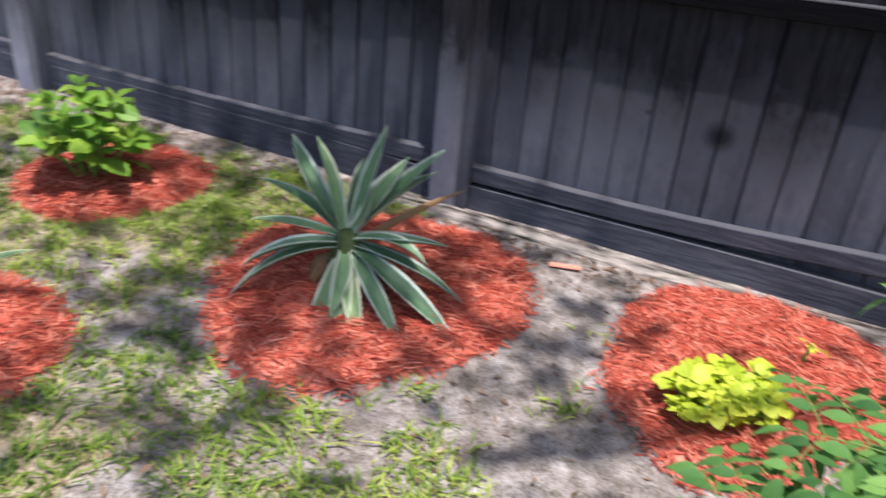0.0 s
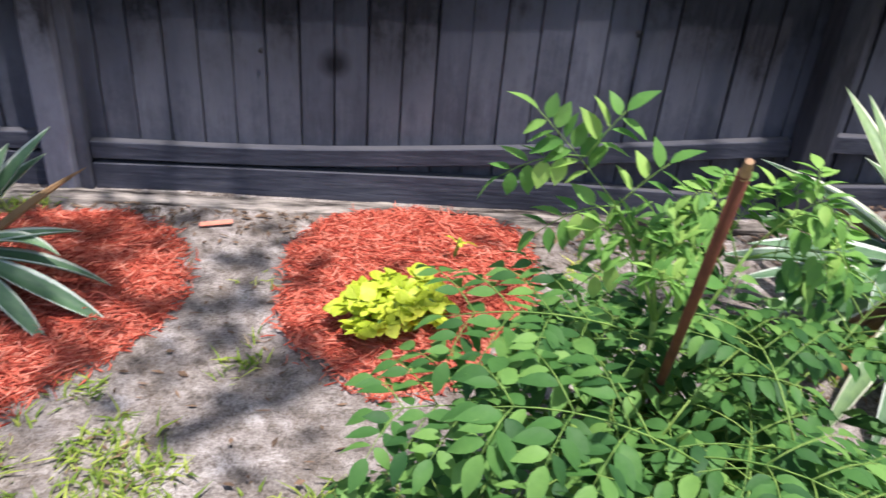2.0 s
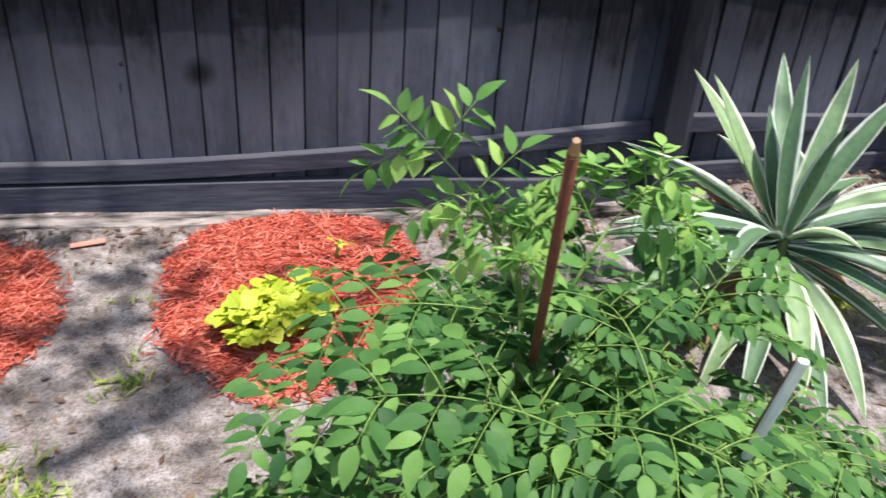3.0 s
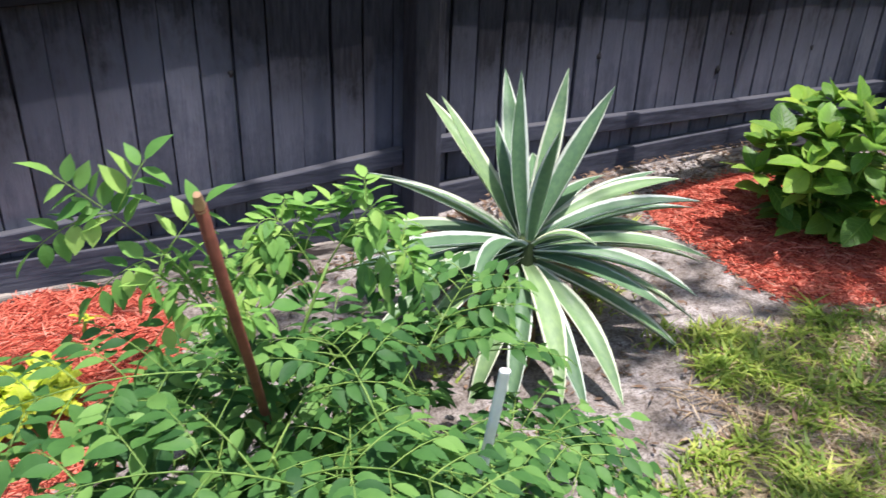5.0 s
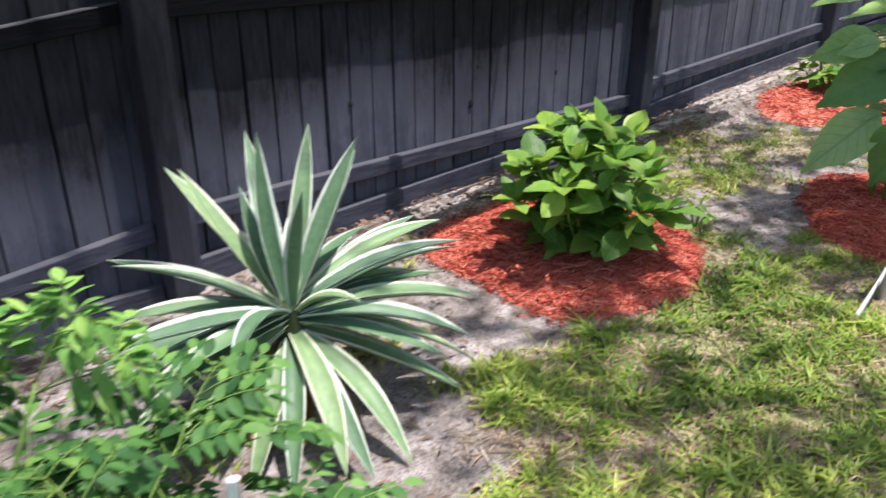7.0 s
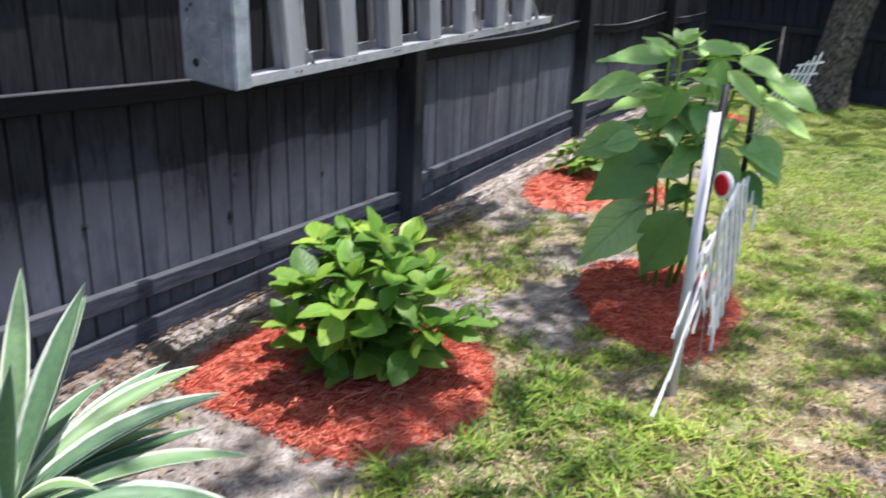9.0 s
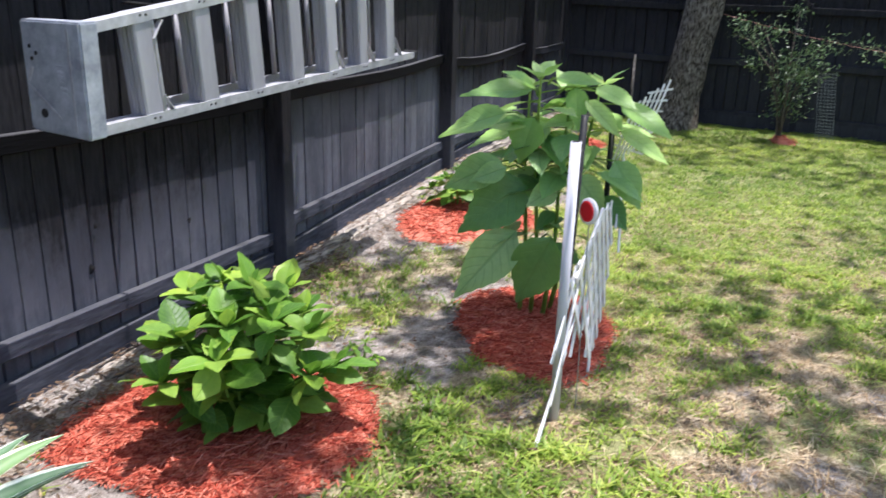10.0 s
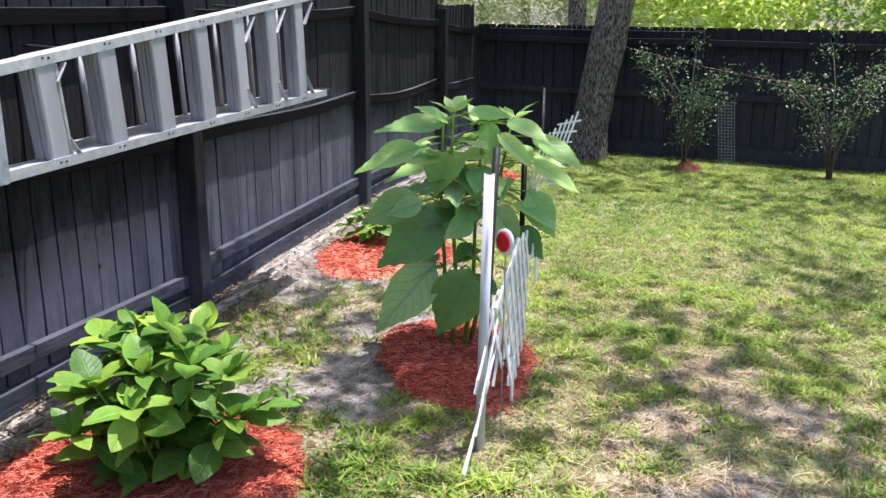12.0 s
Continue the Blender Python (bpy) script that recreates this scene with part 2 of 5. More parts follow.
def plain(name, c1, c2, scale=20, rough=0.8, metal=0.0, stretch=(1, 1, 1), bump=0.3, per=False, spec=0.3, lo=0.3, hi=0.75):
    m = Mat(name, rough, metal, spec)
    n = m.noise(scale, 5, stretch, "object", 0.65)
    k = m.math("ADD", m.math("MULTIPLY", n, 0.75), m.math("MULTIPLY", m.island() if per else m.random(), 0.25))
    m.color(m.ramp(k, [(lo, c1), (hi, c2)]))
    if bump:
        m.bump(n, bump, 0.006)
    return m.m


def mulch_mat():
    m = Mat("dyed_red_mulch", 0.85, 0, 0.2)
    n = m.noise(45, 4)
    k = m.math("ADD", m.math("MULTIPLY", m.island(), 0.75), m.math("MULTIPLY", n, 0.3))
    m.color(m.ramp(k, [(0.1, (0.16, 0.018, 0.012)), (0.38, (0.42, 0.072, 0.041)), (0.7, (0.58, 0.148, 0.09)), (0.98, (0.68, 0.3, 0.21))]))
    m.bump(n, 0.3, 0.003)
    return m.m


M_MULCH = mulch_mat()
M_STEM = plain("green_stem", (0.1, 0.2, 0.03), (0.25, 0.36, 0.06), 30, 0.6)
M_DARKSTEM = plain("dark_stem", (0.03, 0.045, 0.015), (0.07, 0.1, 0.03), 30, 0.7)
M_YSTEM = plain("yellow_green_stem", (0.1, 0.2, 0.04), (0.25, 0.37, 0.08), 30, 0.55)
M_STAKE = plain("reddish_bark", (0.07, 0.022, 0.014), (0.17, 0.055, 0.032), 40, 0.75, 0, (1, 1, 0.2), 0.5)
M_CUTWOOD = plain("cut_wood", (0.2, 0.11, 0.06), (0.38, 0.24, 0.13), 60)
M_THINBARK = plain("thin_brown_bark", (0.05, 0.04, 0.03), (0.16, 0.13, 0.1), 30, 0.9)
M_LIMB = plain("grey_limb_bark", (0.07, 0.062, 0.055), (0.3, 0.28, 0.25), 30, 0.95)


def bark_mat():
    m = Mat("furrowed_oak_bark", 0.95, 0, 0.15)
    plate = m.noise(62, 6, (1, 1, 0.34), "object", 0.65)
    broad = m.noise(3.0, 4, (1, 1, 0.6), "object")
    c = m.ramp(plate, [(0.38, (0.022, 0.018, 0.014)), (0.46, (0.17, 0.145, 0.122)), (0.56, (0.37, 0.33, 0.285)), (0.7, (0.6, 0.56, 0.5))])
    m.color(m.mix(m.ramp(broad, [(0.35, 0.0), (0.65, 0.6)]), c, m.mix(1.0, c, (0.62, 0.6, 0.52), "MULTIPLY")))
    m.bump(m.ramp(plate, [(0.34, 0.0), (0.62, 1.0)]), 1.0, 0.03)
    return m.m


M_BARK = bark_mat()
M_DRYLEAF = plain("dry_leaf", (0.2, 0.11, 0.05), (0.46, 0.3, 0.15), 20, 0.8)
M_STEP = plain("ribbed_dull_aluminium", (0.28, 0.275, 0.3), (0.48, 0.475, 0.51), 10, 0.55, 0.3, (1, 1, 0.2), 0.1)
M_ALU = plain("weathered_aluminium", (0.3, 0.3, 0.32), (0.6, 0.6, 0.625), 22, 0.5, 0.35, (1, 1, 1), 0.08)
M_ALUCAP = plain("scuffed_aluminium", (0.22, 0.24, 0.28), (0.62, 0.65, 0.71), 16, 0.5, 0.35, (1, 1, 1), 0.1)
M_RIVET = plain("dark_rivet", (0.05, 0.05, 0.055), (0.12, 0.12, 0.13), 30, 0.5, 0.6)
M_PVC = plain("white_pvc", (0.5, 0.49, 0.53), (0.68, 0.67, 0.71), 8, 0.4, 0, (1, 1, 0.3), 0.0)
M_LATTICE = plain("peeling_white_paint", (0.68, 0.67, 0.65), (0.9, 0.89, 0.88), 18, 0.7, 0, (1, 1, 1), 0.3)
M_BLACKROD = plain("black_plastic", (0.01, 0.01, 0.01), (0.03, 0.03, 0.03), 20, 0.5)
M_RED = plain("red_reflector", (0.42, 0.008, 0.012), (0.55, 0.015, 0.018), 120, 0.25, 0, (1, 1, 1), 0.2, spec=0.6)
M_BOARDWHITE = plain("chipped_white_paint", (0.66, 0.66, 0.64), (0.86, 0.86, 0.84), 25, 0.7)
M_BOARDBROWN = plain("rusty_brown_face", (0.12, 0.03, 0.015), (0.24, 0.06, 0.025), 25, 0.8)
M_TIMBER = plain("weathered_timber", (0.02, 0.016, 0.013), (0.36, 0.32, 0.27), 44, 0.95, 0, (0.1, 1, 1), 1.0, lo=0.44, hi=0.62)
M_WIRE = plain("galvanised_wire", (0.25, 0.26, 0.27), (0.45, 0.46, 0.47), 20, 0.5, 0.6, bump=0)
M_CORD = plain("faded_red_cord", (0.3, 0.12, 0.1), (0.45, 0.25, 0.2), 20, 0.8, bump=0)
M_KNOT = plain("dark_knot", (0.006, 0.006, 0.007), (0.02, 0.019, 0.02), 40, 0.9)


# ---- building helpers ----
def part(name, bm, material, parent=None, label="", smooth=False):
    """Links a bmesh (or mesh) as one object under a thing or part."""
    if isinstance(bm, bmesh.types.BMesh):
        me = bpy.data.meshes.new(name)
        bm.normal_update()
        bm.to_mesh(me)
        bm.free()
    else:
        me = bm
    if material is not None and not me.materials:
        me.materials.append(material)
    if smooth:
        me.polygons.foreach_set("use_smooth", [True] * len(me.polygons))
    ob = new(name, me)
    ob.parent = parent
    if label:
        ob["label"] = label
    return ob


def thing(name, at, label, category, group="", kind=""):
    ob = new(name)
    ob.empty_display_size = 0.1
    ob.location = at
    return tagged(ob, label, category, group, kind)


def bm_box(x0, x1, y0, y1, z0, z1, bevel=0.004, bm=None):
    bm = bm or bmesh.new()
    r = bmesh.ops.create_cube(bm, size=1)
    for v in r["verts"]:
        v.co = Vector(((x0 + x1) / 2 + v.co.x * (x1 - x0), (y0 + y1) / 2 + v.co.y * (y1 - y0), (z0 + z1) / 2 + v.co.z * (z1 - z0)))
    if bevel:
        es = list({e for v in r["verts"] for e in v.link_edges})
        bmesh.ops.bevel(bm, geom=es, offset=bevel, segments=1, affect="EDGES")
    return bm


def bm_tube(points, radii, sides=8, bm=None, cap=True):
    """A tapered tube along points."""
    bm = bm or bmesh.new()
    pts = [Vector(p) for p in points]
    rings = []
    for i, p in enumerate(pts):
        d = (pts[min(i + 1, len(pts) - 1)] - pts[max(i - 1, 0)]).normalized()
        a = d.orthogonal().normalized() if i == 0 else (rings[-1][1] - d * rings[-1][1].dot(d)).normalized()
        b = d.cross(a)
        r = radii[i] if isinstance(radii, (list, tuple)) else radii
        rings.append(([bm.verts.new(p + (a * math.cos(2 * math.pi * k / sides) + b * math.sin(2 * math.pi * k / sides)) * r) for k in range(sides)], a))
    for (r0, _), (r1, _) in zip(rings, rings[1:]):
        for k in range(sides):
            bm.faces.new((r0[k], r0[(k + 1) % sides], r1[(k + 1) % sides], r1[k]))
    if cap:
        bm.faces.new(list(reversed(rings[0][0])))
        bm.faces.new(rings[-1][0])
    return bm


def board(name, p0, p1, up, width, thick, material, parent, segs=1, wob=0.0, label="", seed=0, bevel=0.003):
    """A sawn board from p0 to p1 (centre line); width along up, slightly bowed."""
    p0, p1, up = Vector(p0), Vector(p1), Vector(up)
    d = (p1 - p0).normalized()
    n = d.cross(up).normalized()
    up = n.cross(d).normalized()
    bm = bmesh.new()
    rings = []
    for i in range(segs + 1):
        t = i / segs
        o = up * wob * math.sin(t * math.pi * 1.0) + up * (noise.noise(Vector((t * 2.5, seed, 0.3))) * abs(wob) * 0.6)
        c = p0.lerp(p1, t) + o
        rings.append([bm.verts.new(c + up * a * width / 2 + n * b * thick / 2) for a, b in ((-1, -1), (1, -1), (1, 1), (-1, 1))])
    for r0, r1 in zip(rings, rings[1:]):
        for k in range(4):
            bm.faces.new((r0[k], r0[(k + 1) % 4], r1[(k + 1) % 4], r1[k]))
    bm.faces.new(list(reversed(rings[0])))
    bm.faces.new(rings[-1])
    bmesh.ops.recalc_face_normals(bm, faces=bm.faces)
    if bevel:
        es = [e for e in bm.edges if len(e.link_faces) == 2 and e.calc_face_angle(0) > 0.8]
        bmesh.ops.bevel(bm, geom=es, offset=bevel, segments=1, affect="EDGES")
    return part(name, bm, material, parent, label)


def leaf_mesh(name, length, width, material, droop=0.35, fold=0.12, rows=8, widest=0.42, wave=0.0, tip=1.0, cols=4, power=0.8):
    """A single leaf blade from the origin along +x, its upper side to +z, with a midrib fold, a droop and pointed tip."""
    bm = bmesh.new()
    lay_t, lay_u = bm.verts.layers.float.new("along"), bm.verts.layers.float.new("across")
    grid = []
    for i in range(rows + 1):
        t = i / rows
        s = math.sin(math.pi * t ** (math.log(0.5) / math.log(widest))) ** power if 0 < t < 1 else 0.0
        s *= 1 - 0.25 * tip * max(0, t - 0.6)
        row = []
        for j in range(cols + 1):
            u = j / cols * 2 - 1
            y = u * width / 2 * max(s, 0.02)
            z = -droop * length * t * t + abs(u) * fold * width * s + wave * width * math.sin(t * 9 + u * 2) * abs(u)
            x = length * (t - 0.12 * droop * t * t)
            if 0 < i < rows and abs(u) == 1:
                x += 0.016 * length * (1 if i % 2 else -1)
            v = bm.verts.new((x, y, z))
            v[lay_t], v[lay_u] = t, abs(u)
            row.append(v)
        grid.append(row)
    for r0, r1 in zip(grid, grid[1:]):
        for k in range(cols):
            bm.faces.new((r0[k], r1[k], r1[k + 1], r0[k + 1]))
    me = bpy.data.meshes.new(name)
    bm.normal_update()
    bm.to_mesh(me)
    bm.free()
    me.materials.append(material)
    me.polygons.foreach_set("use_smooth", [True] * len(me.polygons))
    return me


def aim(at, direction, roll=0.0, size=1.0):
    """Pose that turns +x to direction with +z as much up as can be."""
    d = Vector(direction).normalized()
    side = Vector((0, 0, 1)).cross(d)
    side = side.normalized() if side.length > 1e-4 else Vector((0, 1, 0))
    up = d.cross(side)
    m = Matrix((d, side, up)).transposed().to_4x4()
    return Matrix.Translation(at) @ m @ Matrix.Rotation(roll, 4, "X") @ Matrix.Scale(size, 4)


def leaf_on(me, parent, m, name="leaf", label=""):
    ob = new(name, me)
    ob.parent = parent
    ob.matrix_basis = m
    if label:
        ob["label"] = label
    return ob


def fbm(x, y, s, seed=0.0):
    return noise.fractal(Vector((x * s, y * s, seed)), 1.0, 2.0, 4)


# ---- the plan: fence line, beds ----
FENCE = [(-6.8, 0.05), (-4.4, 0.0), (-1.98, 0.0), (0.0, 0.0), (2.44, 0.0), (5.05, 0.22), (7.45, 0.54), (9.45, 0.72), (10.8, 0.845)]
BACK = [(10.95, 0.86), (10.92, -1.55), (10.78, -4.0), (10.65, -6.4), (10.55, -8.8), (10.45, -11.2)]
# each bed: centre, then its reach every 45 degrees from +x round through +y
BEDS = [(0.02, -0.66, (0.45, 0.51, 0.44, 0.44, 0.49, 0.5, 0.57, 0.45)), (1.12, -0.5, (0.36, 0.45, 0.4, 0.41, 0.38, 0.47, 0.51, 0.38)),
        (3.77, -0.55, (0.52, 0.5, 0.5, 0.6, 0.45, 0.57, 0.55, 0.53)), (6.42, -0.13, (0.5, 0.42, 0.42, 0.48, 0.55, 0.5, 0.49, 0.5)),
        (4.98, -1.15, (0.55, 0.5, 0.3, 0.24, 0.34, 0.5, 0.36, 0.42)), (-1.1, -0.6, (0.28, 0.37, 0.36, 0.33, 0.32, 0.3, 0.27, 0.23)),
        (-0.84, -1.52, (0.35,) * 8), (8.95, 0.14, (0.48, 0.42, 0.34, 0.42, 0.5, 0.4, 0.34, 0.42)), (10.25, -1.55, (0.1, 0.1, 0.08, 0.07, 0.1, 0.12, 0.15, 0.13))]


def bed_edge(b, a):
    """How far the bed reaches from its centre in the direction a."""
    u = (a / (math.pi / 4)) % 8
    k, f = int(u) % 8, u - int(u)
    f = f * f * (3 - 2 * f)
    return b[2][k] * (1 - f) + b[2][(k + 1) % 8] * f


def ground_z(x, y):
    """Nearly flat, with a low bank of litter against the fence foot."""
    d = fence_y(x) - y
    bank = 0.06 * min(1, max(0, (0.3 - d) / 0.2)) * min(1, max(0, (x - 2.2) / 0.6)) if -0.2 < d < 0.3 else 0.0
    return 0.012 * fbm(x, y, 0.9, 3.0) + 0.006 * fbm(x, y, 4.0, 5.0) + bank


def bed_r(b, x, y, seed=0.0):
    dx, dy = x - b[0], y - b[1]
    r = math.hypot(dx, dy) / bed_edge(b, math.atan2(dy, dx))
    return r * (1 + 0.07 * fbm(x, y, 2.4, 9.0 + seed) + 0.06 * fbm(x, y, 9.0, 2.0))


def fence_y(x):
    for (x0, y0), (x1, y1) in zip(FENCE, FENCE[1:]):
        if x0 <= x <= x1:
            return y0 + (y1 - y0) * (x - x0) / (x1 - x0)
    return 0.8 if x > 0 else 0.05


def lawn_at(x, y):
    """How grassy the ground is, 0 to 1."""
    f = 0.36 + 0.6 * fbm(x, y, 1.1, 1.0) + 0.62 * fbm(x, y, 3.1, 2.0)
    d = fence_y(x) - y
    if d < -0.1:
        return f + 0.45
    f += 0.2 * min(1, max(0, (x - 3.0) / 3.0)) * min(1, max(0, (d - 0.6) / 0.6))
    f += 0.35 * min(1, max(0, (-0.1 - x) / 0.8))
    f += 0.3 * min(1, max(0, (d - 1.3) / 0.6))
    if x > 2.2:
        f += 0.2 * min(1, max(0, (d - 1.2) / 0.5))
    f += 0.3 * min(1, max(0, (x - 2.75) / 0.2)) * min(1, max(0, (d - 0.95) / 0.2)) * (x < 4.2)
    if 0.2 < x < 2.7 and d < 1.3:
        f -= 0.36
    if d < 0.28:
        f -= 0.7 * (1 - max(0, d) / 0.28)
    f += 0.5 * min(1, max(0, (x - 5.6) / 2.2))
    for sx, sy, sr in ((4.5, -0.55, 0.18), (4.55, -0.95, 0.15), (2.4, -1.2, 0.3), (4.36, -1.4, 0.12), (1.15, -1.15, 0.25), (5.06, -2.6, 0.13), (4.42, -2.42, 0.1)):
        q = math.hypot((x - sx) / 1.5, y - sy) / sr
        f -= min(1, max(0, 1.15 - q)) * 0.75
    return f


def grass_at(x, y):
    """How thick the grass stands: tufts in the sand, worn places in the lawn."""
    f = lawn_at(x, y)
    for sx, sy, sr in ((5.06, -2.55, 0.28), (5.4, -2.25, 0.2), (4.31, -1.87, 0.26), (5.95, -1.85, 0.18), (4.75, -2.12, 0.2), (4.45, -2.4, 0.24), (6.3, -2.6, 0.22), (7.2, -2.2, 0.2)):
        q = max(0, min(1, 1.4 - math.hypot((x - sx) / 1.4, y - sy) / sr + 0.5 * fbm(x, y, 5.0, 8.0)))
        f = min(f, 1.0) * (1 - 0.5 * q) - 0.1 * q
    for sx, sy, sr in ((0.1, -1.36, 0.3), (-0.3, -1.4, 0.26), (0.48, -1.24, 0.13), (0.63, -1.19, 0.08), (0.69, -0.94, 0.08), (0.62, -0.47, 0.06), (0.82, -0.99, 0.06), (1.62, -0.41, 0.16), (-0.54, -0.36, 0.2), (0.3, -1.6, 0.3), (0.75, -1.32, 0.1), (0.95, -1.2, 0.06), (0.55, -0.75, 0.05), (0.76, -0.82, 0.06), (0.35, -1.06, 0.06), (0.92, -1.36, 0.07), (1.02, -1.5, 0.08), (0.5, -0.6, 0.05), (0.2, -1.14, 0.05), (0.6, -1.4, 0.1), (5.4, -0.12, 0.36), (5.05, -0.28, 0.26), (4.42, -1.04, 0.2), (4.3, -1.3, 0.22), (4.5, -0.32, 0.2), (4.92, -0.48, 0.2)):
        f += (0.75 if sr > 0.12 else 0.5) * max(0, min(1, 1.15 - math.hypot(x - sx, y - sy) / sr + 0.4 * fbm(x, y, 8.0, 6.0)))
    return f


def build_ground():
    def lines(lo, hi, a, b, step):
        out = [lo, lo * 0.6, lo * 0.35] + [a + i * step for i in range(int((b - a) / step) + 1)] + [hi * 0.35, hi * 0.6, hi]
        return sorted(set(out))
    xs = lines(-60, 80, -4.0, 13.0, 0.1)
    ys = sorted(set(lines(-60, 60, -7.0, 1.2, 0.1) + [-0.35 + 0.05 * k for k in range(1, 24, 2)]))
    vs = [(x, y, ground_z(x, y) if -4 <= x <= 13 and -7 <= y <= 1.2 else 0.0) for y in ys for x in xs]
    nx = len(xs)
    fs = [(j * nx + i, j * nx + i + 1, (j + 1) * nx + i + 1, (j + 1) * nx + i) for j in range(len(ys) - 1) for i in range(nx - 1)]
    me = bpy.data.meshes.new("ground")
    me.from_pydata(vs, [], fs)
    at = me.attributes.new("lawn", "FLOAT", "POINT")
    at.data.foreach_set("value", [max(0.0, min(1.0, lawn_at(v[0], v[1]))) for v in vs])
    me.polygons.foreach_set("use_smooth", [True] * len(me.polygons))
    part("ground", me, M_GROUND)
    tagged(bpy.data.objects["ground"], "pale sandy soil with thin patchy lawn", "ground", kind="structure")


build_ground()


# ---- fence along the yard ----
def picket_mesh(width, height, seed, ear=0.022):
    r = random.Random(seed)
    bm = bmesh.new()
    w, t = width / 2, 0.016
    segs = 5
    rows = []
    for i in range(segs + 1):
        z = height * i / segs
        o = 0.0025 * r.uniform(-1, 1)
        cut = 0.0 if i < segs else ear
        rows.append([bm.verts.new(p) for p in ((-w + cut + o, 0, z), (w - cut + o, 0, z), (w - cut + o, t, z), (-w + cut + o, t, z))])
    for a, b in zip(rows, rows[1:]):
        for k in range(4):
            bm.faces.new((a[k], a[(k + 1) % 4], b[(k + 1) % 4], b[k]))
    bm.faces.new(list(reversed(rows[0])))
    bm.faces.new(rows[-1])
    bmesh.ops.bevel(bm, geom=[e for e in bm.edges if abs(e.verts[0].co.x - e.verts[1].co.x) < 0.004 and abs(e.verts[0].co.y - e.verts[1].co.y) < 1e-4], offset=0.003, segments=1, affect="EDGES")
    me = bpy.data.meshes.new("picket")
    bm.normal_update()
    bm.to_mesh(me)
    bm.free()
    return me


def build_fence(line, name, label, top, rails, material, rail_mat, post_mat, dark_post, kick=True, seed=1, flat=False):
    r = random.Random(seed)
    fence = thing(name, (0, 0, 0), label, "fence", kind="structure")
    meshes = [picket_mesh(0.1, 1.62, 20 + k, 0.002 if flat else 0.022) for k in range(6)]
    behind = [picket_mesh(0.075, 1.608 if flat else 1.59, 40 + k, 0.002) for k in range(2)]
    for me in meshes + behind:
        me.materials.append(material)
    for i, ((x0, y0), (x1, y1)) in enumerate(zip(line, line[1:])):
        a, b = Vector((x0, y0, 0)), Vector((x1, y1, 0))
        d = (b - a).normalized()
        n = Vector((d.y, -d.x, 0))
        L = (b - a).length
        turn = math.atan2(d.y, d.x)
        count = round(L / 0.1075)
        tops = top if isinstance(top, (int, float)) else top[min(i, len(top) - 1)]
        for k in range(count + 1):
            c = a + d * (L * k / count) - n * 0.026
            ob = new("backing_picket", behind[k % 2])
            ob.parent = fence
            ob.matrix_basis = Matrix.Translation((c.x, c.y, 0.03)) @ Matrix.Rotation(turn, 4, "Z") @ Matrix.Diagonal((1, 1, tops / 1.62, 1))
        for k in range(count):
            c = a + d * (L * (k + 0.5) / count) + n * r.uniform(-0.004, 0.003)
            ob = new("picket", meshes[r.randrange(6)])
            ob.parent = fence
            ob.matrix_basis = Matrix.Translation((c.x, c.y, 0.04 if flat else r.uniform(0.03, 0.05))) @ Matrix.Rotation(turn + r.uniform(-0.012, 0.012), 4, "Z") @ Matrix.Rotation(r.uniform(-0.006, 0.006), 4, "Y") @ Matrix.Diagonal((1, 1, tops / 1.62, 1))
        # post with a narrower stud at its side
        off = 0.05
        lean = r.uniform(-0.012, 0.012)
        board("post", a - d * 0.03 + n * (off + 0.001) + Vector((0, 0, -0.05)), a + n * (off + 0.004) + d * (lean - 0.03) + Vector((0, 0, tops + 0.01)), d, 0.09, 0.098, post_mat if i in (2, 3) else dark_post, fence, 4, 0.003, seed=i, bevel=0.005)
        s = a + d * 0.036
        board("stud", s + n * 0.03 + Vector((0, 0, 0.0)), s + n * 0.03 + Vector((0, 0, tops - 0.04)), d, 0.038, 0.056, material, fence, 4, 0.002, seed=i + 9)
        for z0, z1, sag, mat in rails[min(i, len(rails) - 1)]:
            p, q = a + d * 0.058 + n * 0.021, b - d * 0.078 + n * 0.021
            board("rail", p + Vector((0, 0, z0 - 0.031)), q + Vector((0, 0, z1 - 0.031)), (0, 0, 1), 0.062, 0.036, mat, fence, 12, sag, seed=i * 3 + z0)
        if kick:
            p, q = a + d * 0.058 + n * 0.022, b - d * 0.078 + n * 0.022
            zt = 0.092 if i == 3 else 0.115 if i < 3 else 0.145
            board("kickboard", p + Vector((0, 0, zt / 2 - 0.02)), q + Vector((0, 0, zt / 2 - 0.02)), (0, 0, 1), zt + 0.04, 0.038, rail_mat, fence, 12, 0.012, seed=i + 30)
    return fence


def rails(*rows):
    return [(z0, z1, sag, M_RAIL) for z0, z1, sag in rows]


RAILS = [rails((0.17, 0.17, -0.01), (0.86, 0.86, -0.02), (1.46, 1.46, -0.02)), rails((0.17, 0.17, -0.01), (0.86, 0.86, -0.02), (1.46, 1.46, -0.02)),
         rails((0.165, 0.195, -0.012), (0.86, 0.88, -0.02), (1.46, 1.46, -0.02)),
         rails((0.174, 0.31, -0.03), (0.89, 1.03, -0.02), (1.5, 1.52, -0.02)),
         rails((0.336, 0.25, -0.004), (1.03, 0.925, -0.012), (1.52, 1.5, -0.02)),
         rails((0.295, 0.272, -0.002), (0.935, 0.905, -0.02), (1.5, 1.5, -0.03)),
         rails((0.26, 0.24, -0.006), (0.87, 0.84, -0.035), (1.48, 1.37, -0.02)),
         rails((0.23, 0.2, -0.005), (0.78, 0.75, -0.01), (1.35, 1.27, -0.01))]
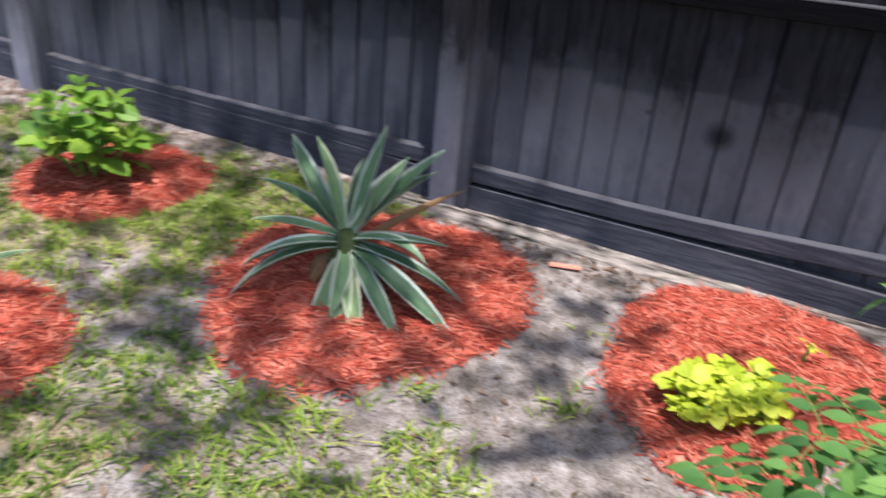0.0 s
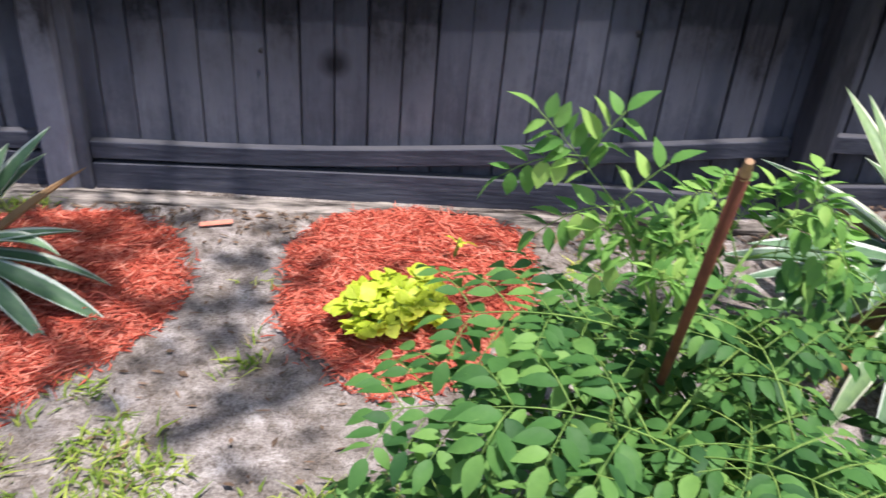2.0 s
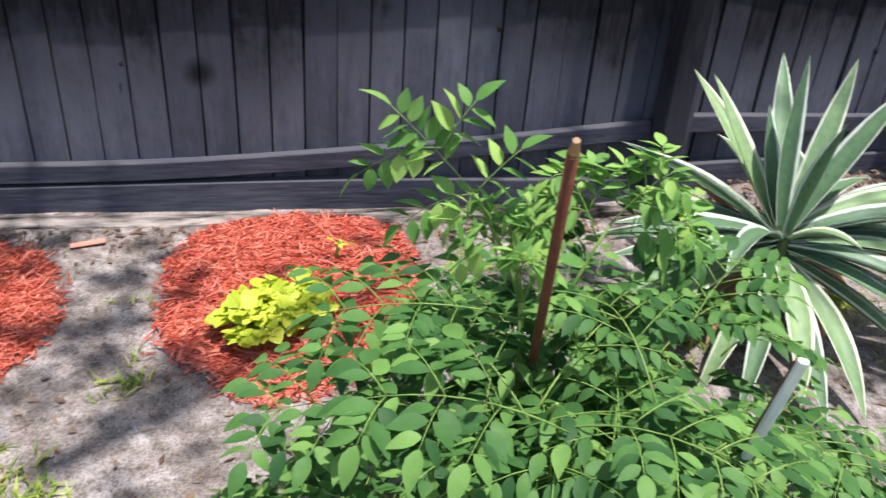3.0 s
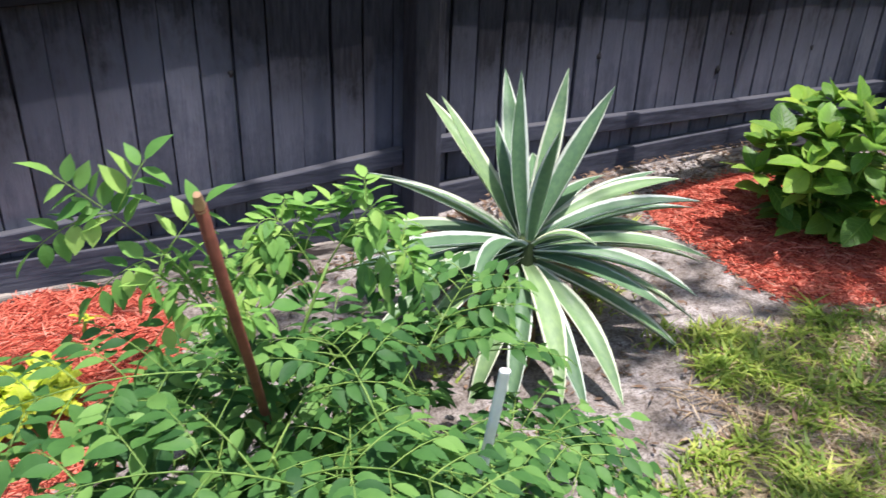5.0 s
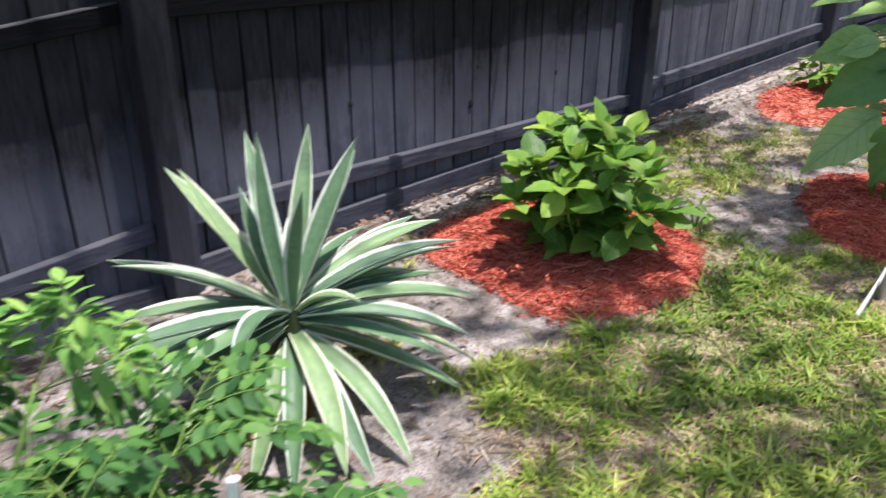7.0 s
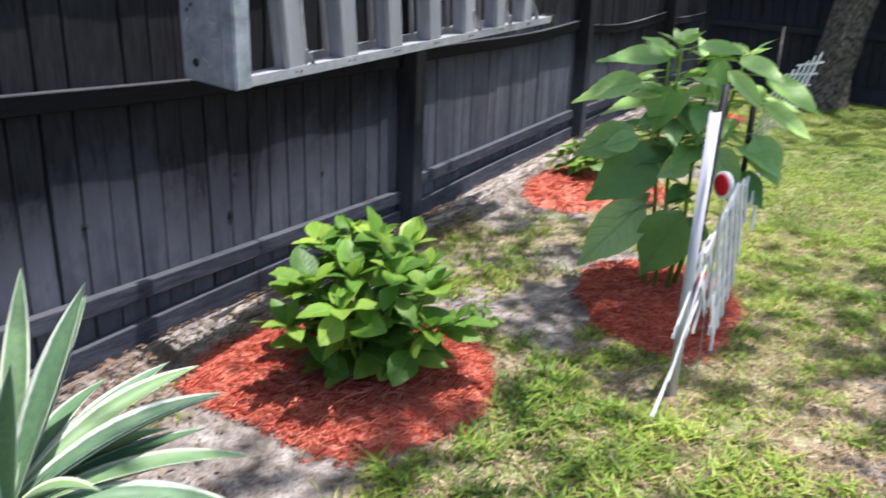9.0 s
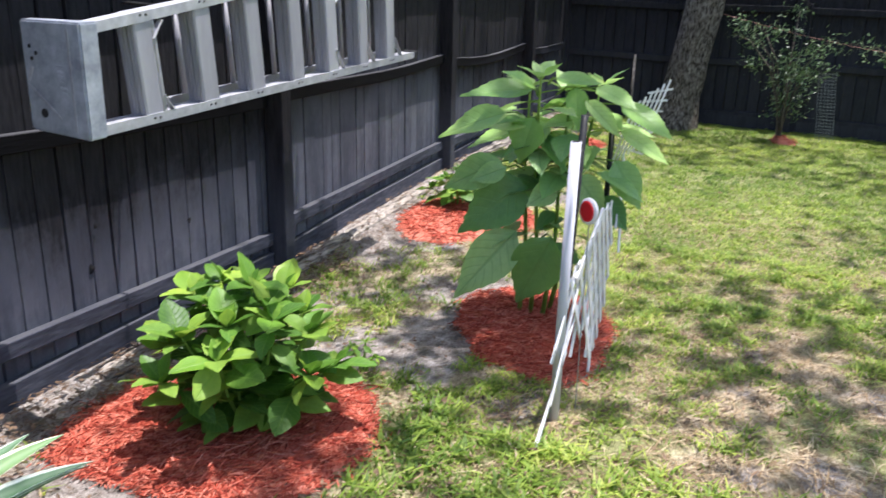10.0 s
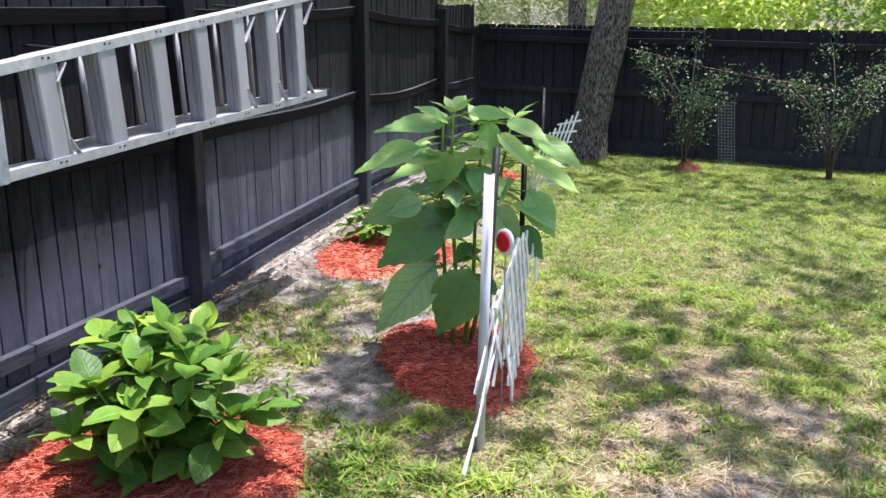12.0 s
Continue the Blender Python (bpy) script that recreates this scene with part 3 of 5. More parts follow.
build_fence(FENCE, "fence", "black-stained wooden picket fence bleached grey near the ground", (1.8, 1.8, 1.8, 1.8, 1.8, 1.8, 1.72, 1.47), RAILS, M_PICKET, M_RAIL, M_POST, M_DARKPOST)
BRAILS = [[(0.16, 0.16, -0.01, M_BACK), (0.68, 0.68, -0.01, M_BACK), (1.2, 1.2, -0.01, M_BACK)]]
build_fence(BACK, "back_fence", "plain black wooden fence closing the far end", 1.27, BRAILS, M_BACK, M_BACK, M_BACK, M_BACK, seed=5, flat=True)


def build_knots(fence):
    """Dark knots and a round stain in the boards."""
    for x, z, rad in KNOTS:
        y = fence_y(x)
        bm = bmesh.new()
        ring = []
        for k in range(18):
            a = 2 * math.pi * k / 18
            q = rad * (1 + 0.18 * math.sin(3 * a + x * 7) + 0.1 * math.sin(5 * a))
            ring.append(bm.verts.new((math.cos(a) * q * 0.85, -0.0005, math.sin(a) * q * 1.1)))
        top = bm.verts.new((0, -0.0045, 0))
        for k in range(18):
            bm.faces.new((ring[k], ring[(k + 1) % 18], top))
        ob = part("knot", bm, M_KNOT, fence, "dark round knot")
        ob.location = (x, y - 0.006, z)


KNOTS = [(3.2, 0.55, 0.013), (3.84, 0.42, 0.016), (3.88, 0.575, 0.01), (1.79, 0.63, 0.011), (0.62, 0.5, 0.008), (4.4, 0.46, 0.011)]
build_knots(bpy.data.objects["fence"])


def build_edging():
    """Old rounded timbers, cracked and sunk in the sand along the fence."""
    r = random.Random(4)
    x = -0.2
    k = 0
    while x < 8.6:
        L = r.uniform(1.1, 2.0)
        e = thing("landscape_timber", (0, 0, 0), "weathered half-buried edging timber along the fence foot", "edging timber", "edging timbers")
        bm = bmesh.new()
        n, sides = 40, 10
        lift = r.uniform(-0.01, 0.0) if x < 2.6 else r.uniform(0.03, 0.042)
        rings = []
        for i in range(n + 1):
            u = x + (L - 0.04) * i / n
            yc = fence_y(u) - 0.112 + 0.012 * noise.noise(Vector((u * 1.7, k, 0)))
            zc = lift + 0.014 * noise.noise(Vector((u * 1.3, k, 4)))
            ring = []
            for j in range(sides):
                a = 2 * math.pi * j / sides
                q = (0.047 if x < 2.6 else 0.056) * (1 + 0.22 * noise.noise(Vector((u * 7, math.cos(a) * 3, math.sin(a) * 3 + k))) + 0.12 * noise.noise(Vector((u * 26, j * 1.7, k))))
                if i in (0, n):
                    q *= 0.75
                ring.append(bm.verts.new((u, yc + math.cos(a) * q * 0.95, zc + math.sin(a) * q * 0.8)))
            rings.append(ring)
        for p, q in zip(rings, rings[1:]):
            for j in range(sides):
                bm.faces.new((p[j], p[(j + 1) % sides], q[(j + 1) % sides], q[j]))
        bm.faces.new(list(reversed(rings[0])))
        bm.faces.new(rings[-1])
        bmesh.ops.recalc_face_normals(bm, faces=bm.faces)
        part("timber", bm, M_TIMBER, e)
        x += L
        k += 1


build_edging()


# ---- mulch beds ----
def build_bed(b, index):
    cx, cy = b[0], b[1]
    r = random.Random(100 + index)
    far = cx > 5.5
    bed = thing("mulch_bed", (cx, cy, 0), "low round bed of shredded red-dyed wood mulch", "mulch bed", "mulch beds")
    # mound under the chips
    bm = bmesh.new()
    rings, sides = 7, 44
    prev = None
    centre = bm.verts.new((0, 0, 0.055))
    for i in range(1, rings + 1):
        ring = []
        for k in range(sides):
            t = 2 * math.pi * k / sides
            e = bed_edge(b, t) * i / rings
            x, y = math.cos(t) * e, math.sin(t) * e
            q = bed_r(b, cx + x, cy + y)
            s = (i / rings) / max(q, 1e-3)
            x, y = x * s, y * s
            p = i / rings
            ring.append(bm.verts.new((x, y, 0.055 * (1 - p ** 3) + 0.012 * fbm(cx + x, cy + y, 7, 4) * (1 - p) - 0.012 * (p == 1))))
        for k in range(sides):
            if prev is None:
                bm.faces.new((centre, ring[k], ring[(k + 1) % sides]))
            else:
                bm.faces.new((prev[k], ring[k], ring[(k + 1) % sides], prev[(k + 1) % sides]))
        prev = ring
    part("mound", bm, M_MULCH, bed, smooth=True)
    # shredded slivers lying every way on the mound
    count = int((7600 if not far else 2600) * (sum(b[2]) / 8) ** 2 / 0.27)
    vs, fs = [], []
    for _ in range(count):
        while True:
            t, q = r.uniform(0, 2 * math.pi), math.sqrt(r.random()) * 1.07
            e = bed_edge(b, t) * q
            x, y = math.cos(t) * e, math.sin(t) * e
            p = bed_r(b, cx + x, cy + y)
            if p < 1.0 or r.random() < 0.1 and p < 1.1:
                break
        L = r.uniform(0.02, 0.1) * (1.2 if far else 1.0) * (0.6 if p > 0.9 else 1.0)
        w, h = r.uniform(0.0018, 0.0058) * (1.5 if far else 1.0), r.uniform(0.0012, 0.003)
        z = 0.055 * (1 - min(1, p) ** 3) + r.uniform(-0.002, 0.013) + 0.012 * fbm(cx + x, cy + y, 7, 4) * (1 - min(1, p))
        m = Matrix.Translation((x, y, z + 0.004)) @ Euler((r.gauss(0, 0.3), r.gauss(0, 0.15), r.uniform(0, 6.3))).to_matrix().to_4x4()
        k0 = len(vs)
        bend = r.uniform(-0.15, 0.15) * L
        for px, s in ((-0.5, 0.5), (0.0, 1.0), (0.5, 0.35)):
            by = bend if px == 0 else 0
            for qy, qz in ((-1, -1), (1, -1), (1, 1), (-1, 1)):
                vs.append(m @ Vector((px * L, by + qy * w / 2 * s, qz * h / 2)))
        for o in (0, 4):
            for k in range(4):
                fs.append((k0 + o + k, k0 + o + (k + 1) % 4, k0 + o + 4 + (k + 1) % 4, k0 + o + 4 + k))
        fs.append((k0 + 3, k0 + 2, k0 + 1, k0))
        fs.append((k0 + 8, k0 + 9, k0 + 10, k0 + 11))
    me = bpy.data.meshes.new("shredded_mulch")
    me.from_pydata(vs, [], fs)
    o = part("shredded_mulch", me, M_MULCH, bed)
    o["kind"] = "stuff"
    return bed


for i, b in enumerate(BEDS):
    build_bed(b, i)


# ---- variegated agaves ----
def agave_leaf(name, el, length, width, arch, fold, seed, material=None, rows=14, cols=8):
    """A sword-shaped leaf out along +x, its chord rising at el, arched above the chord; edge holds the distance from the midrib."""
    r = random.Random(seed)
    bm = bmesh.new()
    lay = bm.verts.layers.float.new("edge")
    tip = Vector((math.cos(el), 0, math.sin(el))) * length
    up = Vector((-math.sin(el), 0, math.cos(el)))
    if el < 0:
        up = Vector((0.25, 0, 0.97))
    mid = tip * 0.5 + up * arch * length * 1.2
    twist, sway = r.uniform(-0.35, 0.35), r.uniform(-0.02, 0.02)
    grid, low = [], []
    for i in range(rows + 1):
        t = i / rows
        c = mid * (2 * t * (1 - t)) + tip * (t * t) + Vector((0, sway * math.sin(t * 3.1), 0))
        d = (mid * (2 - 4 * t) + tip * (2 * t)).normalized()
        n = d.cross(Vector((0, 1, 0))) * -1
        w = Vector((0, 1, 0)) * math.cos(twist * t) + n * math.sin(twist * t)
        n = d.cross(w)
        s = (0.52 + 0.48 * math.sin(min(1.0, t / 0.5) * math.pi / 2)) * (1 - max(0, (t - 0.42) / 0.58) ** 2.1)
        row, under = [], []
        for j in range(cols + 1):
            u = j / cols * 2 - 1
            h = fold * width * max(s, 0.02) * (u * u) * 1.3
            v = bm.verts.new(c + w * (u * width / 2 * max(s, 0.012)) + n * h)
            v[lay] = abs(u)
            row.append(v)
            if 0 < j < cols:
                q = bm.verts.new(v.co - n * (0.007 * (1 - t) + 0.001) * (1 - u * u))
                q[lay] = abs(u)
                under.append(q)
            else:
                under.append(v)
        grid.append(row)
        low.append(under)
    for rows_of, flip in ((grid, False), (low, True)):
        for r0, r1 in zip(rows_of, rows_of[1:]):
            for k in range(cols):
                f = (r0[k], r1[k], r1[k + 1], r0[k + 1])
                bm.faces.new(tuple(reversed(f)) if flip else f)
    me = bpy.data.meshes.new(name)
    bm.normal_update()
    bm.to_mesh(me)
    bm.free()
    me.materials.append(material or M_AGAVE)
    me.polygons.foreach_set("use_smooth", [True] * len(me.polygons))
    return me


def build_agave(at, label, heart, width, seed, leaves, dry=()):
    """leaves, dry: rows of azimuth and rise of the chord in degrees, its length in metres, and how far it arches."""
    r = random.Random(seed)
    ag = thing("agave", at, label, "agave", "variegated agaves")
    part("stem", bm_tube([(0, 0, -0.02), (0, 0, heart * 0.5), (0, 0, heart)], [width * 0.8, width * 0.85, width * 0.4], 12), M_DARKSTEM, ag)
    for k, (az, el, L, arch) in enumerate(leaves):
        w = width * r.uniform(0.88, 1.1) * min(1.0, 0.55 + L)
        me = agave_leaf("leaf", radians(el), L, w, arch, r.uniform(0.1, 0.26), seed * 100 + k)
        lift = heart * (0.96 + 0.06 * el / 60) if el > 0 else heart * (0.96 + el / 160)
        leaf_on(me, ag, Matrix.Translation((0, 0, lift)) @ Matrix.Rotation(radians(az), 4, "Z") @ Matrix.Translation((width * 0.3, 0, 0)))
    for k, (az, el, L, arch) in enumerate(dry):
        me = agave_leaf("dry_leaf", radians(el), L, width * (0.32 if el > 0 else 0.6), arch, 0.6, seed * 100 + 60 + k, M_DRYLEAF)
        leaf_on(me, ag, Matrix.Translation((0, 0, heart * (0.75 if el > 0 else 0.55))) @ Matrix.Rotation(radians(az), 4, "Z") @ Matrix.Translation((width * 0.4, 0, 0)), "dry_leaf", "shrivelled brown leaf")
    return ag


UPRIGHT = [(105, 33, 0.55, 0.02), (112, 45, 0.47, 0.02), (75, 44, 0.54, 0.01), (82, 75, 0.46, 0.0), (44, 57, 0.5, 0.01), (10, 58, 0.48, 0.01), (22, 47, 0.47, 0.02), (-80, 78, 0.36, 0.0), (95, 58, 0.34, 0.02)]
SPREADING = [(160, 26, 0.45, 0.05), (135, 14, 0.5, 0.05), (150, 1, 0.44, 0.07), (-172, 0, 0.52, 0.08), (-162, 2, 0.47, 0.09), (-141, 4, 0.33, 0.26), (-178, -15, 0.4, 0.1), (4, 11, 0.54, 0.1), (-15, 13, 0.5, 0.12), (-5, -2, 0.48, 0.1),
             (12, 12, 0.51, 0.06), (8, -5, 0.45, 0.1), (-42, -14, 0.42, 0.14), (-29, -20, 0.54, 0.14), (-55, 16, 0.2, 0.22), (176, -7, 0.42, 0.1), (60, 8, 0.5, 0.08), (88, 10, 0.48, 0.08), (32, 4, 0.5, 0.1)]
BETWEEN = [(-176, 9, 0.5, 0.06), (-166, -9, 0.5, 0.08), (168, -4, 0.5, 0.06), (-12, -9, 0.55, 0.12), (-23, -3, 0.52, 0.14), (-36, -9, 0.48, 0.15), (-3, 4, 0.54, 0.1)]
SKIRT = [(-138, -36, 0.47, 0.14), (-121, -33, 0.47, 0.15), (-103, -25, 0.45, 0.14), (-94, -27, 0.48, 0.13), (-78, -29, 0.48, 0.12), (-30, -29, 0.55, 0.08), (150, -14, 0.45, 0.1), (120, -12, 0.46, 0.1), (70, -16, 0.45, 0.1), (40, -20, 0.46, 0.1), (-155, -14, 0.46, 0.08), (-168, -22, 0.42, 0.08)]
build_agave((2.442, -0.8, 0.0), "large variegated agave with cream-edged sword leaves in bare sand", 0.32, 0.067, 3, UPRIGHT + SPREADING + BETWEEN + SKIRT,
            [(112, 12, 0.45, 0.05), (60, -5, 0.33, 0.05), (20, -20, 0.4, 0.1)] + [(170 + 37 * k, -34 - 6 * (k % 3), 0.22 + 0.03 * (k % 4), 0.1) for k in range(10)])
SMALL_UP = [(150, 30, 0.36, 0.02), (150, 55, 0.28, 0.01), (70, 67, 0.32, 0.0), (60, 47, 0.27, 0.02), (50, 39, 0.36, 0.03), (48, 33, 0.3, 0.03), (60, 62, 0.15, 0.0), (165, 6, 0.37, 0.07), (-172, -3, 0.29, 0.1), (110, 20, 0.3, 0.05), (85, 25, 0.28, 0.05)]
SMALL_LOW = [(-150, -18, 0.3, 0.22), (-142, -28, 0.38, 0.24), (25, -3, 0.28, 0.1), (5, -6, 0.23, 0.22), (10, -20, 0.36, 0.13), (-8, -24, 0.4, 0.1), (-30, -30, 0.33, 0.13), (-62, -38, 0.3, 0.17), (-50, -36, 0.31, 0.14), (-72, -30, 0.22, 0.18), (-92, -42, 0.27, 0.12)]
build_agave((-0.04, -0.75, 0.02), "smaller variegated agave with a dry brown leaf in red mulch", 0.2, 0.068, 8, SMALL_UP + SMALL_LOW,
            [(58, 14, 0.4, 0.0)] + [(200 + 31 * k, -48 - 7 * (k % 3), 0.12 + 0.02 * (k % 4), 0.1) for k in range(9)])
build_agave((-0.86, -1.5, 0.02), "young variegated agave in a round mulch bed", 0.11, 0.042, 12, [(k * 137.5, 62 - 5 * k, 0.24 + 0.02 * (k % 4), 0.05 + 0.01 * k) for k in range(13)])


# ---- leafy bushes ----
def build_bush(at, label, category, group, radius, height, stems, material, leaf_sizes, seed, per=7, wide=1.0, fall=0.5, low=0.3, young=None, crown=0.65):
    """Stems fan out from one base; pairs of broad leaves climb each and end in a whorl."""
    r = random.Random(seed)
    bush = thing(name_of(category), at, label, category, group)
    meshes = [leaf_mesh("leaf", s, s * w * wide, material, dr, 0.08, 8, 0.5, 0.03, power=0.85) for s in leaf_sizes for w, dr in ((0.64, 0.1), (0.58, 0.28))]
    tips = [leaf_mesh("leaf", s, s * 0.6 * wide, young or material, 0.12, 0.1, 8, 0.48, 0.03, power=0.9) for s in leaf_sizes]
    for k in range(stems):
        az = k * 2.39996 + r.uniform(-0.3, 0.3)
        q = math.sqrt((k + 0.5) / stems)
        top = Vector((math.cos(az) * radius * 0.8 * q, math.sin(az) * radius * 0.8 * q, height * (1.0 - fall * q ** 3) * r.uniform(0.84, 1.02)))
        base = Vector((top.x * 0.18, top.y * 0.18, 0.0))
        mid = base.lerp(top, 0.5) + Vector((top.x * 0.12, top.y * 0.12, 0.03))
        pts = [base, base.lerp(mid, 0.5) + Vector((0, 0, 0.01)), mid, mid.lerp(top, 0.5) + Vector((0, 0, 0.015)), top]
        part("stem", bm_tube(pts, [0.006, 0.0055, 0.005, 0.004, 0.003], 6), M_STEM, bush)
        for j in range(per):
            t = low + (1 - low) * (j + 0.5) / per
            p = Vector(pts[int(t * 3.999)]).lerp(pts[int(t * 3.999) + 1], t * 4 - int(t * 3.999)) if t < 1 else top
            a0 = j * math.pi / 2 + r.uniform(-0.4, 0.4)
            for side in (0, math.pi):
                out = Vector((math.cos(a0 + side), math.sin(a0 + side), r.uniform(-0.35, 0.75 * t + 0.15)))
                out += Vector((top.x, top.y, 0)) / radius * 0.45
                size = (0.65 + 0.35 * math.sin(t * 3.0)) * r.uniform(0.8, 1.15)
                leaf_on(meshes[r.randrange(len(meshes))], bush, aim(p + out.normalized() * 0.012, out, r.uniform(-0.7, 0.7), size))
        # two crossed pairs spread flat under the tip, and a young pair stands up in it
        for j in range(6):
            a0 = j * math.pi / 2 + k + r.uniform(-0.25, 0.25)
            rise = (r.uniform(0.15, 0.9) if young else r.uniform(0.0, 0.45)) if j < 4 else r.uniform(1.2, 3.0)
            out = Vector((math.cos(a0), math.sin(a0), rise)) + Vector((top.x, top.y, 0)) / radius * 0.3
            leaf_on(tips[r.randrange(len(tips))] if j % 3 else meshes[r.randrange(len(meshes))], bush, aim(top, out, r.uniform(-0.25, 0.25), crown * (r.uniform(0.75, 1.05) if j < 4 else r.uniform(0.45, 0.8))))
    return bush


def name_of(category):
    return category.replace(" ", "_")


build_bush((3.755, -0.665, 0.03), "dense green hydrangea bush with broad toothed leaves in red mulch", "hydrangea", "hydrangeas", 0.375, 0.505, 20, M_HYD, (0.125, 0.155), 21, per=5, wide=0.95, fall=0.6, low=0.12, young=M_BRIGHT, crown=1.0)
build_bush((-1.12, -0.64, 0.03), "young bright green hydrangea in a red mulch bed", "hydrangea", "hydrangeas", 0.2, 0.34, 9, M_BRIGHT, (0.12, 0.14), 22, per=3)
build_bush((6.55, -0.05, 0.03), "small green hydrangea in a far mulch bed", "hydrangea", "hydrangeas", 0.22, 0.24, 7, M_HYD, (0.12, 0.13), 23, per=3)
coleus = build_bush((1.075, -0.75, 0.03), "low lime-yellow coleus mound in red mulch", "coleus", "", 0.185, 0.11, 34, M_LIME, (0.05, 0.066), 24, per=2, wide=1.3)
coleus.rotation_euler, coleus.scale = (0, 0, radians(24)), (1.08, 0.8, 1.0)
build_bush((1.24, -0.46, 0.04), "tiny sprouting plant in red mulch", "seedling", "", 0.03, 0.09, 1, M_LIME, (0.035, 0.045), 25, per=1)
build_bush((4.34, -0.75, 0.0), "small pale green weed beside the mulch", "weed", "", 0.08, 0.13, 3, M_BRIGHT, (0.055, 0.065), 26, per=2, wide=0.7)


# ---- the pinnate-leaved shrub and its stake ----
def leaflet_into(bm, p, d, L, w, r, droop):
    """One pointed leaflet, folded a little along its midrib."""
    mm = aim(p, d, r.uniform(-0.4, 0.4))
    prev = None
    for t, s in ((0.0, 0.0), (0.1, 0.5), (0.28, 0.93), (0.48, 1.0), (0.68, 0.76), (0.86, 0.34), (1.0, 0.0)):
        y, z = w / 2 * s, -droop * L * t * t
        if s == 0:
            cur = [bm.verts.new(mm @ Vector((L * t, 0, z)))]
        else:
            cur = [bm.verts.new(mm @ Vector((L * t, k * y, z + 0.24 * y * abs(k)))) for k in (-1, 0, 1)]
        if prev:
            a, b = prev, cur
            if len(a) == 1:
                bm.faces.new((a[0], b[0], b[1]))
                bm.faces.new((a[0], b[1], b[2]))
            elif len(b) == 1:
                bm.faces.new((a[0], b[0], a[1]))
                bm.faces.new((a[1], b[0], a[2]))
            else:
                bm.faces.new((a[0], b[0], b[1], a[1]))
                bm.faces.new((a[1], b[1], b[2], a[2]))
        prev = cur


def pinna_into(bm, pts, pairs, size, normal, r, first=0.3, narrow=0.5, droop=0.3):
    """A leaf stalk along pts with paired leaflets in its own plane and one at the tip."""
    stalk = bm_tube(pts, [0.0014 - 0.0006 * i / (len(pts) - 1) for i in range(len(pts))], 4, bmesh.new())
    me = bpy.data.meshes.new("stalk")
    for f in stalk.faces:
        f.material_index = 1
    stalk.to_mesh(me)
    stalk.free()
    bm.from_mesh(me)
    bpy.data.meshes.remove(me)
    n = len(pts) - 1
    for k in range(pairs):
        t = first + (0.93 - first) * k / max(1, pairs - 0.6)
        i = min(n - 1, int(t * n))
        p = pts[i].lerp(pts[i + 1], t * n - i)
        ax = (pts[i + 1] - pts[i]).normalized()
        out = ax.cross(normal).normalized()
        for sg in (-1, 1):
            d = ax * r.uniform(0.35, 0.75) + out * sg + Vector((0, 0, r.uniform(-0.3, 0.05)))
            L = size * r.uniform(0.82, 1.12) * (0.86 + 0.2 * math.sin(math.pi * t))
            leaflet_into(bm, p + d.normalized() * 0.003, d, L, L * narrow * r.uniform(0.9, 1.1), r, droop * r.uniform(0.3, 1.5))
    ax = (pts[-1] - pts[-2]).normalized()
    leaflet_into(bm, pts[-1], ax + Vector((0, 0, -0.1)), size * 1.12, size * narrow * 1.1, r, droop)


def bend(p, q, sag, n=5):
    """Points from p to q that rise first and sag towards the tip."""
    return [p.lerp(q, i / n) + Vector((0, 0, sag * 4 * (i / n) * (1 - i / n))) for i in range(n + 1)]


def compound_leaf(parent, p, q, sag, pinnae, reach, size, r, normal=None, material=None, pairs=4, narrow=0.49):
    """A twice-divided leaf: a stalk from p to q with pairs of side stalks that carry the leaflets."""
    bm = bmesh.new()
    pts = bend(p, q, sag, 8)
    ax = (q - p).normalized()
    nm = normal or (Vector((0, 0, 1)) - ax * ax.z + Vector((r.uniform(-0.25, 0.25), r.uniform(-0.25, 0.25), 0))).normalized()
    for k in range(pinnae):
        t = 0.34 + 0.52 * k / max(1, pinnae - 1)
        i = min(7, int(t * 8))
        c = pts[i].lerp(pts[i + 1], t * 8 - i)
        a = (pts[i + 1] - pts[i]).normalized()
        out = a.cross(nm).normalized()
        for sg in (-1, 1):
            d = (a * r.uniform(0.45, 0.7) + out * sg + Vector((0, 0, r.uniform(-0.12, 0.12)))).normalized()
            e = c + d * reach * (1.1 - 0.5 * t) * r.uniform(0.85, 1.15)
            pinna_into(bm, bend(c, e, 0.012, 4), pairs if t < 0.6 else max(2, pairs - 1), size, nm, r, 0.34, narrow)
    pinna_into(bm, pts[4:], 2, size, nm, r, 0.62, narrow)
    stalk = bmesh.new()
    bm_tube(pts[:6], [0.0022 - 0.0002 * i for i in range(6)], 5, stalk)
    me = bpy.data.meshes.new("frond")
    bm.normal_update()
    bm.to_mesh(me)
    bm.free()
    me.materials.append(material or M_PINNATE)
    me.materials.append(M_YSTEM)
    me.polygons.foreach_set("use_smooth", [True] * len(me.polygons))
    ob = new("frond", me)
    ob.parent = parent
    part("stalk", stalk, M_YSTEM, ob, smooth=True)
    return ob


